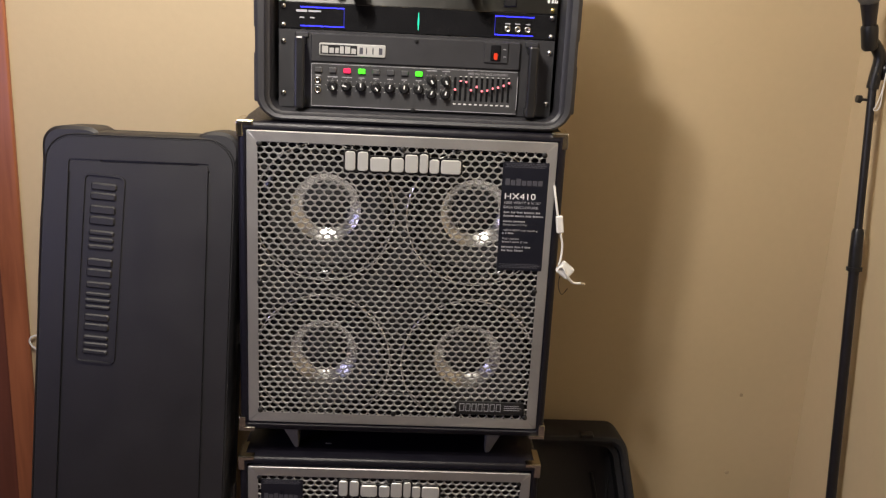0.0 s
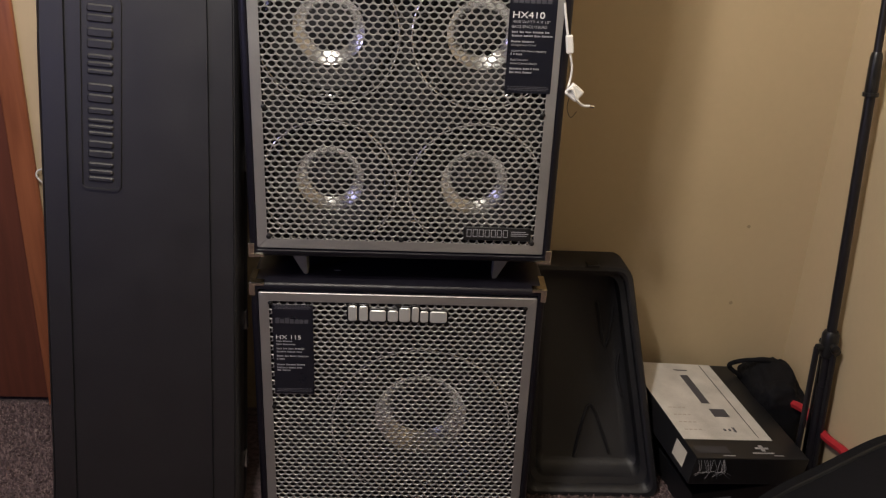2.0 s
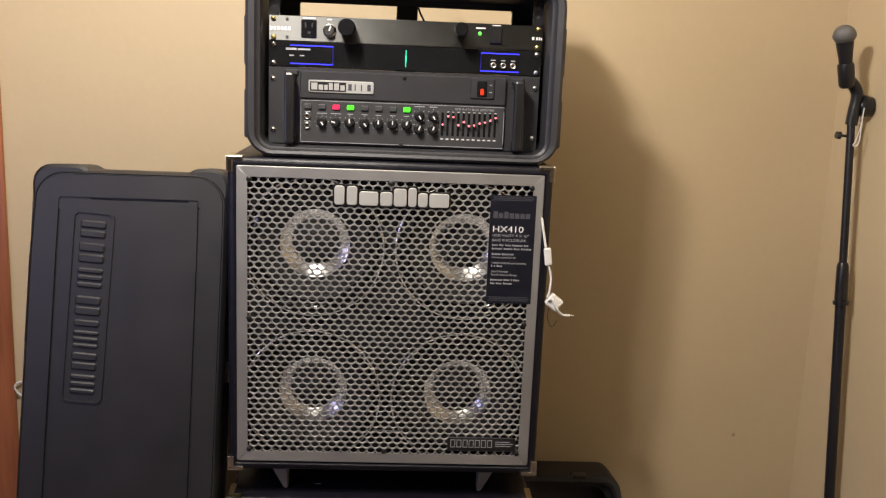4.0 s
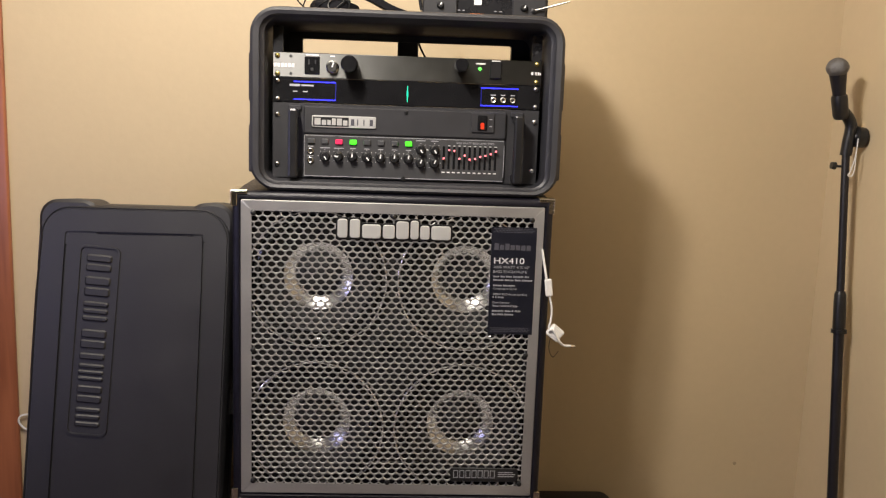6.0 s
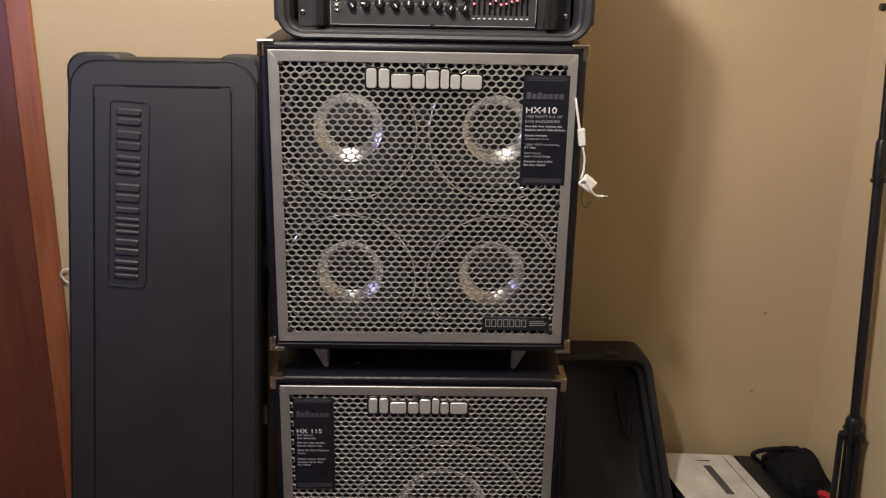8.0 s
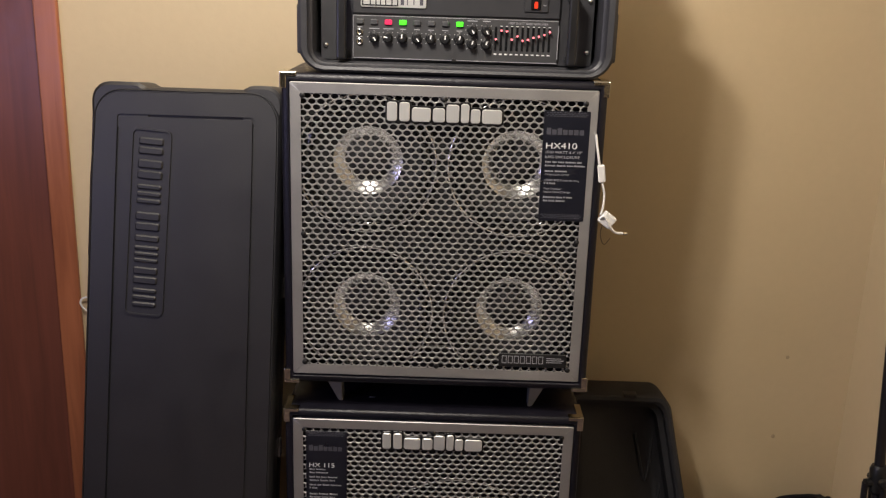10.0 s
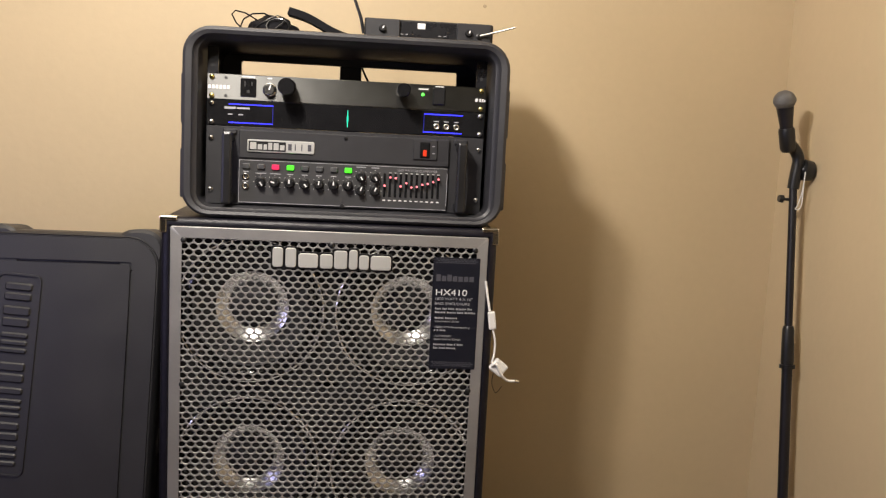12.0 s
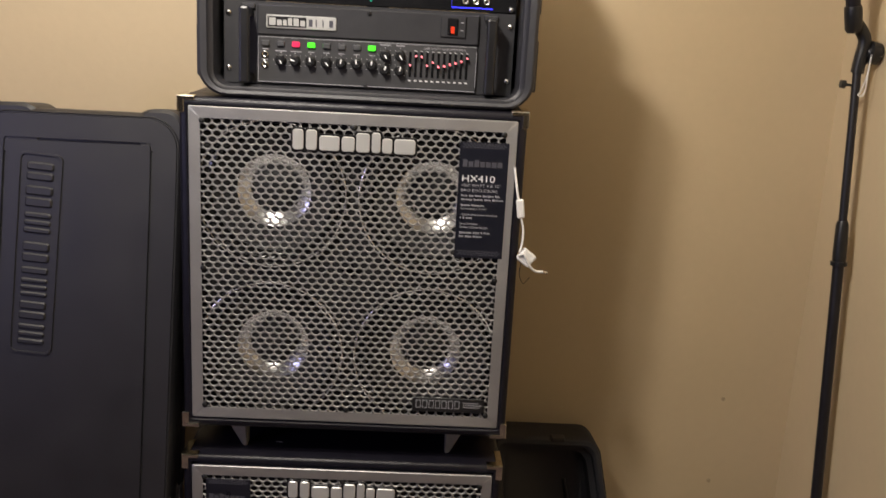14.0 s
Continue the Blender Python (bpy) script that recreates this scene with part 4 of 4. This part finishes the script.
bag = thing("gear_bag", (0.928, 0.335, 0.0), "black nylon gear bag with a carry handle", "bag")
lumpb = soft_lump((0, 0, 0.100), (0.066, 0.102, 0.110), 3.0, 0.001)
for v in lumpb.verts:
    v.co.x, v.co.y = min(v.co.x, 0.062), min(v.co.y, 0.100)
part("body", lumpb, NYLON, bag, smooth=True)
part("handle", tube(smooth_line([(-0.060, 0.05, 0.160), (-0.098, 0.045, 0.196), (-0.062, 0.04, 0.214), (-0.005, 0.04, 0.213), (0.020, 0.045, 0.185)], 6), 0.006, 8), NYLON, bag, "padded carry handle", smooth=True)
part("strap", tube(smooth_line([(0.020, -0.080, 0.170), (0.030, -0.135, 0.185), (0.042, -0.170, 0.170), (0.050, -0.230, 0.172), (0.053, -0.310, 0.190), (0.050, -0.370, 0.170)], 6), 0.010, 6), RED, bag, "red webbing strap", smooth=True)

# ---- printed carton ----
lower = thing("equipment_carton", (0.650, 0.030, 0.0), "plain black carton lying flat on the carpet", "carton", turn=(0, 0, 11.8))
part("carton", box(0.012, 0.285, 0, 0.33, 0.0, 0.069, 0.002), BOXBLACK, lower)
part("print", box(0.05, 0.11, -0.0006, 0.0, 0.046, 0.050), PRINT_DIM, lower)
ct = thing("equipment_carton", (0.6356, 0.0043, 0.119), "black carton with white printed top, tilted on another carton", "carton", turn=(2.3, 8.45, 11.8))
CW, CL, CHT = 0.2855, 0.378, 0.071
part("carton", box(0, CW, 0, CL, 0.0, CHT, 0.002), BOXBLACK, ct)
wt = part("white_print", box(0.0005, CW * 0.80, 0.066, CL - 0.001, CHT - 0.0002, CHT + 0.0006), material("dingy_white_print", (0.55, 0.53, 0.50), 0.5, vary=0.25, scale=16), ct, "white printed panel")


def flat_bars(rows, z, mat, parent, name):
    for x0, x1, y0, y1 in rows:
        part(name, box(x0, x1, y0, y1, z, z + 0.0004), mat, parent)


flat_bars([(0.118, 0.140, 0.205, 0.325), (0.125, 0.166, 0.152, 0.183), (0.121, 0.127, 0.098, 0.106), (0.134, 0.140, 0.098, 0.106), (0.146, 0.153, 0.094, 0.112)], CHT + 0.0006, PRINT_FAINT, wt, "picture")
flat_bars([(0.196, 0.198, 0.075, 0.372), (0.112, 0.150, 0.345, 0.349)], CHT + 0.0006, KNOB, wt, "rule")
flat_bars([(0.02 + 0.012 * (k % 4), 0.028 + 0.012 * (k % 4), 0.10 + 0.028 * (k // 4), 0.103 + 0.028 * (k // 4)) for k in range(16)], CHT + 0.0006, material("pale_grey_ink", (0.42, 0.38, 0.33), 0.5), wt, "small_print")
flat_bars([(0.012 + 0.0065 * k, 0.015 + 0.0065 * k, 0.018, 0.042) for k in range(13)], CHT + 0.0002, PRINT_FAINT, ct, "print")
flat_bars([(0.165, 0.20, 0.034, 0.040), (0.178, 0.188, 0.026, 0.048), (0.150, 0.205, 0.018, 0.022), (0.20, 0.225, 0.010, 0.013), (0.07, 0.10, 0.008, 0.011)], CHT + 0.0002, PRINT_DIM, ct, "print")
part("shipping_label", box(-0.0008, 0.0, 0.038, 0.088, 0.016, 0.056), PAPERWHITE, ct, "white label")
wrap = bmesh.new()
for k in range(16):
    a = random.random()
    x = 0.004 + 0.07 * random.random()
    tube(smooth_line([(x, -0.002, CHT * 0.95), (x - 0.006 + 0.02 * a, -0.006, CHT * 0.6), (x - 0.03 + 0.06 * random.random(), -0.004, CHT * (0.15 + 0.4 * a))], 4), 0.0004, 4, bm=wrap)
part("torn_wrap", wrap, PRINT_DIM, ct, "torn strands of clear wrap")

# ---- microphone on its stand ----
ms = thing("microphone_stand", (0.983, 0.135, 0.0), "black microphone stand with folded legs near the corner", "microphone stand")
top, foot = Vector((-0.031, 0.145, 1.312)), Vector((-0.017, 0.0, 0.06))
along = lambda z: foot + (top - foot) * ((z - foot.z) / (top.z - foot.z))
part("lower_tube", tube([along(0.06), along(0.939)], 0.0108, 16), STANDBLACK, ms, smooth=True)
part("upper_tube", tube([along(0.91), along(1.312)], 0.0082, 14), STANDBLACK, ms, smooth=True)
part("clutch", tube([along(z) for z in (0.934, 0.944, 0.98, 1.012, 1.020)], [0.0118, 0.0134, 0.0130, 0.0124, 0.0100], 16), KNOB, ms, "ribbed black height clutch", smooth=True)
part("clutch_collar", tube([along(0.931), along(0.939)], 0.0162, 16), KNOB, ms)
part("hub", tube([along(z) for z in (0.350, 0.357, 0.405, 0.413)], [0.014, 0.019, 0.019, 0.015], 16), KNOB, ms, "black plastic leg hub", smooth=True)
part("hub_knob", turned([(0.010, 0), (0.010, -0.012), (0.007, -0.014), (0.0005, -0.014)], 14, c=(along(0.385).x, along(0.385).y - 0.022, 0.385)), KNOB, ms, smooth=True)
for a, r1 in ((190, 0.036), (285, 0.022), (95, 0.022)):
    d = Vector((math.cos(radians(a)), math.sin(radians(a)), 0))
    lg = part("leg", tube([along(0.375) + d * (0.030 if a == 190 else 0.019), Vector((-0.019, 0, 0.012)) + d * r1], 0.0068, 12), STANDBLACK, ms, smooth=True)
    part("rubber_foot", tube([Vector((-0.019, 0, 0.022)) + d * r1, Vector((-0.019, 0, 0.0)) + d * r1], [0.0105, 0.011], 12), RUBBER, lg)
    part("leg_bracket", tube([along(0.375), along(0.375) + d * 0.03], 0.009, 10), KNOB, ms)
part("base_sleeve", tube([along(z) for z in (0.0605, 0.075, 0.28)], 0.0132, 14), STANDBLACK, ms, smooth=True)
SW = lambda x, y, z: top + 1.07 * Vector((x, y, z))
neck = smooth_line([SW(0.0, 0, -0.005), SW(0.002, 0, 0.02), SW(0.005, 0, 0.052), SW(-0.004, 0, 0.070), SW(-0.018, -0.004, 0.082)], 6)
part("swivel_neck", tube(neck, 0.0125, 12), KNOB, ms, "black boom swivel", smooth=True)
part("boom_knob", tube([SW(0.010, 0.0, 0.033), SW(0.014, 0.0, 0.033), SW(0.016, 0, 0.033), SW(0.033, 0, 0.031), SW(0.035, 0, 0.031)], [0.010, 0.013, 0.0225, 0.021, 0.015], 18), KNOB, ms, "round black locking knob", smooth=True)
part("wing_screw", tube([SW(0.0, 0, -0.027), SW(-0.018, 0, -0.026), SW(-0.019, 0, -0.026), SW(-0.027, 0, -0.025)], [0.003, 0.003, 0.0085, 0.0075], 12), KNOB, ms, smooth=True)
part("cord_loop", tube(smooth_line([SW(0.014, -0.016, 0.030), SW(0.011, -0.018, -0.005), SW(0.004, -0.018, -0.035), SW(0.000, -0.018, -0.043), SW(0.008, -0.018, -0.043), SW(0.012, -0.018, -0.030), SW(0.012, -0.018, -0.005), SW(0.014, -0.016, 0.025)], 5), 0.0012, 6), WHITE, ms, "white elastic cord loop", smooth=True)
mc = thing("microphone", (0.978, 0.135, 0.0), "black handheld microphone with a silver mesh head", "microphone")
b0, b1 = SW(-0.016, -0.005, 0.070), SW(-0.034, -0.012, 0.155)
ax = (b1 - b0).normalized()
part("body", tube([b0, b0 + ax * 0.01, b0 + ax * 0.055, b1 - ax * 0.012, b1 - ax * 0.004], [0.010, 0.0110, 0.0138, 0.0168, 0.0178], 18), STANDBLACK, mc, smooth=True)
hd = bmesh.new()
bmesh.ops.create_uvsphere(hd, u_segments=24, v_segments=16, radius=0.0225)
bmesh.ops.transform(hd, matrix=Matrix.Translation(b1 + ax * 0.010) @ ax.to_track_quat("Z", "Y").to_matrix().to_4x4() @ Matrix.Diagonal((1, 1, 0.92, 1)), verts=hd.verts)
part("mesh_head", hd, MESH, mc, "round silver wire-mesh head", smooth=True)
part("head_band", tube([b1 + ax * 0.006, b1 + ax * 0.013], 0.0231, 24), MESH, mc, "narrow metal band", smooth=True)
part("clip", tube([b0 - ax * 0.004, b0 + ax * 0.002, b0 + ax * 0.04, b0 + ax * 0.046], [0.012, 0.0160, 0.0170, 0.0155], 14), KNOB, mc, "black rubber microphone clip", smooth=True)

# ---- soft black bag in front of the stand ----
gb = thing("gig_bag", (0.87, -0.21, 0.0), "black padded gig bag lying against the wall", "bag")
outline = [(-0.20, 0.0), (0.112, 0.0), (0.118, 0.05), (0.117, 0.33), (0.105, 0.360), (0.06, 0.342), (-0.02, 0.285), (-0.12, 0.212), (-0.19, 0.13), (-0.21, 0.06)]
ring = [(p.x, p.y) for p in smooth_line([(x, z, 0) for x, z in outline], 3)]
mid = Vector((-0.02, 0.12))
bm = loft([[(mid.x + (x - mid.x) * f, y, max(0.001, mid.y + (z - mid.y) * f)) for x, z in ring] for f, y in ((0.80, -0.16), (0.95, -0.14), (1.0, -0.10), (1.0, 0.05), (0.96, 0.085), (0.82, 0.10))], True, True)
part("body", bm, NYLON, gb, smooth=True)
part("piping", tube([(mid.x + (p[0] - mid.x) * 1.005, 0.052, max(0.004, mid.y + (p[1] - mid.y) * 1.005)) for p in ring], 0.004, 6), RUBBER, gb, smooth=True)

# ---- small cable by the door casing ----
lp = thing("coaxial_cable", (-0.835, 0.43, 0.636), "short pale cable end poking out beside the door casing", "cable")
part("lead", tube(smooth_line([(0.02, 0.009, -0.03), (0.0, 0.0, -0.022), (-0.012, -0.004, -0.004), (-0.006, -0.004, 0.010), (0.012, 0.0, 0.012), (0.03, 0.009, 0.004)], 5), 0.0022, 6), WHITE, lp, smooth=True)

# ---- carpet pile where the floor shows ----
PILE = bpy.data.materials.new("carpet_tufts")
PILE.use_nodes = True
nt = PILE.node_tree
geo, ramp = nt.nodes.new("ShaderNodeNewGeometry"), nt.nodes.new("ShaderNodeValToRGB")
ramp.color_ramp.elements[0].color, ramp.color_ramp.elements[1].color = (0.095, 0.064, 0.066, 1), (0.26, 0.188, 0.180, 1)
ramp.color_ramp.elements.new(0.5).color = (0.162, 0.110, 0.112, 1)
nt.links.new(geo.outputs["Random Per Island"], ramp.inputs[0])
nt.links.new(ramp.outputs[0], nt.nodes["Principled BSDF"].inputs["Base Color"])
nt.nodes["Principled BSDF"].inputs["Roughness"].default_value = 0.95
verts, faces = [], []
for x0, x1, y0, y1, count in ((-1.20, -0.70, -0.20, 0.435, 15000), (0.30, 0.72, -0.15, 0.43, 9000)):
    for k in range(count):
        x, y = random.uniform(x0, x1), random.uniform(y0, y1)
        a, h, r = random.uniform(0, 6.283), random.uniform(0.004, 0.009), random.uniform(0.0018, 0.0032)
        lx, ly = random.gauss(0, 0.003), random.gauss(0, 0.003)
        n = len(verts)
        verts += [(x + r * math.cos(a + q * 2.094), y + r * math.sin(a + q * 2.094), 0.0) for q in range(3)]
        verts += [(x + lx + 0.7 * r * math.cos(a + q * 2.094), y + ly + 0.7 * r * math.sin(a + q * 2.094), h) for q in range(3)]
        faces += [(n + q, n + (q + 1) % 3, n + 3 + (q + 1) % 3, n + 3 + q) for q in range(3)] + [(n + 3, n + 4, n + 5)]
pile = bpy.data.meshes.new("carpet_pile")
pile.from_pydata(verts, [], faces)
pile.materials.append(PILE)
tagged(new("carpet_pile", pile), "speckled brown and grey carpet tufts", "carpet", kind="stuff")
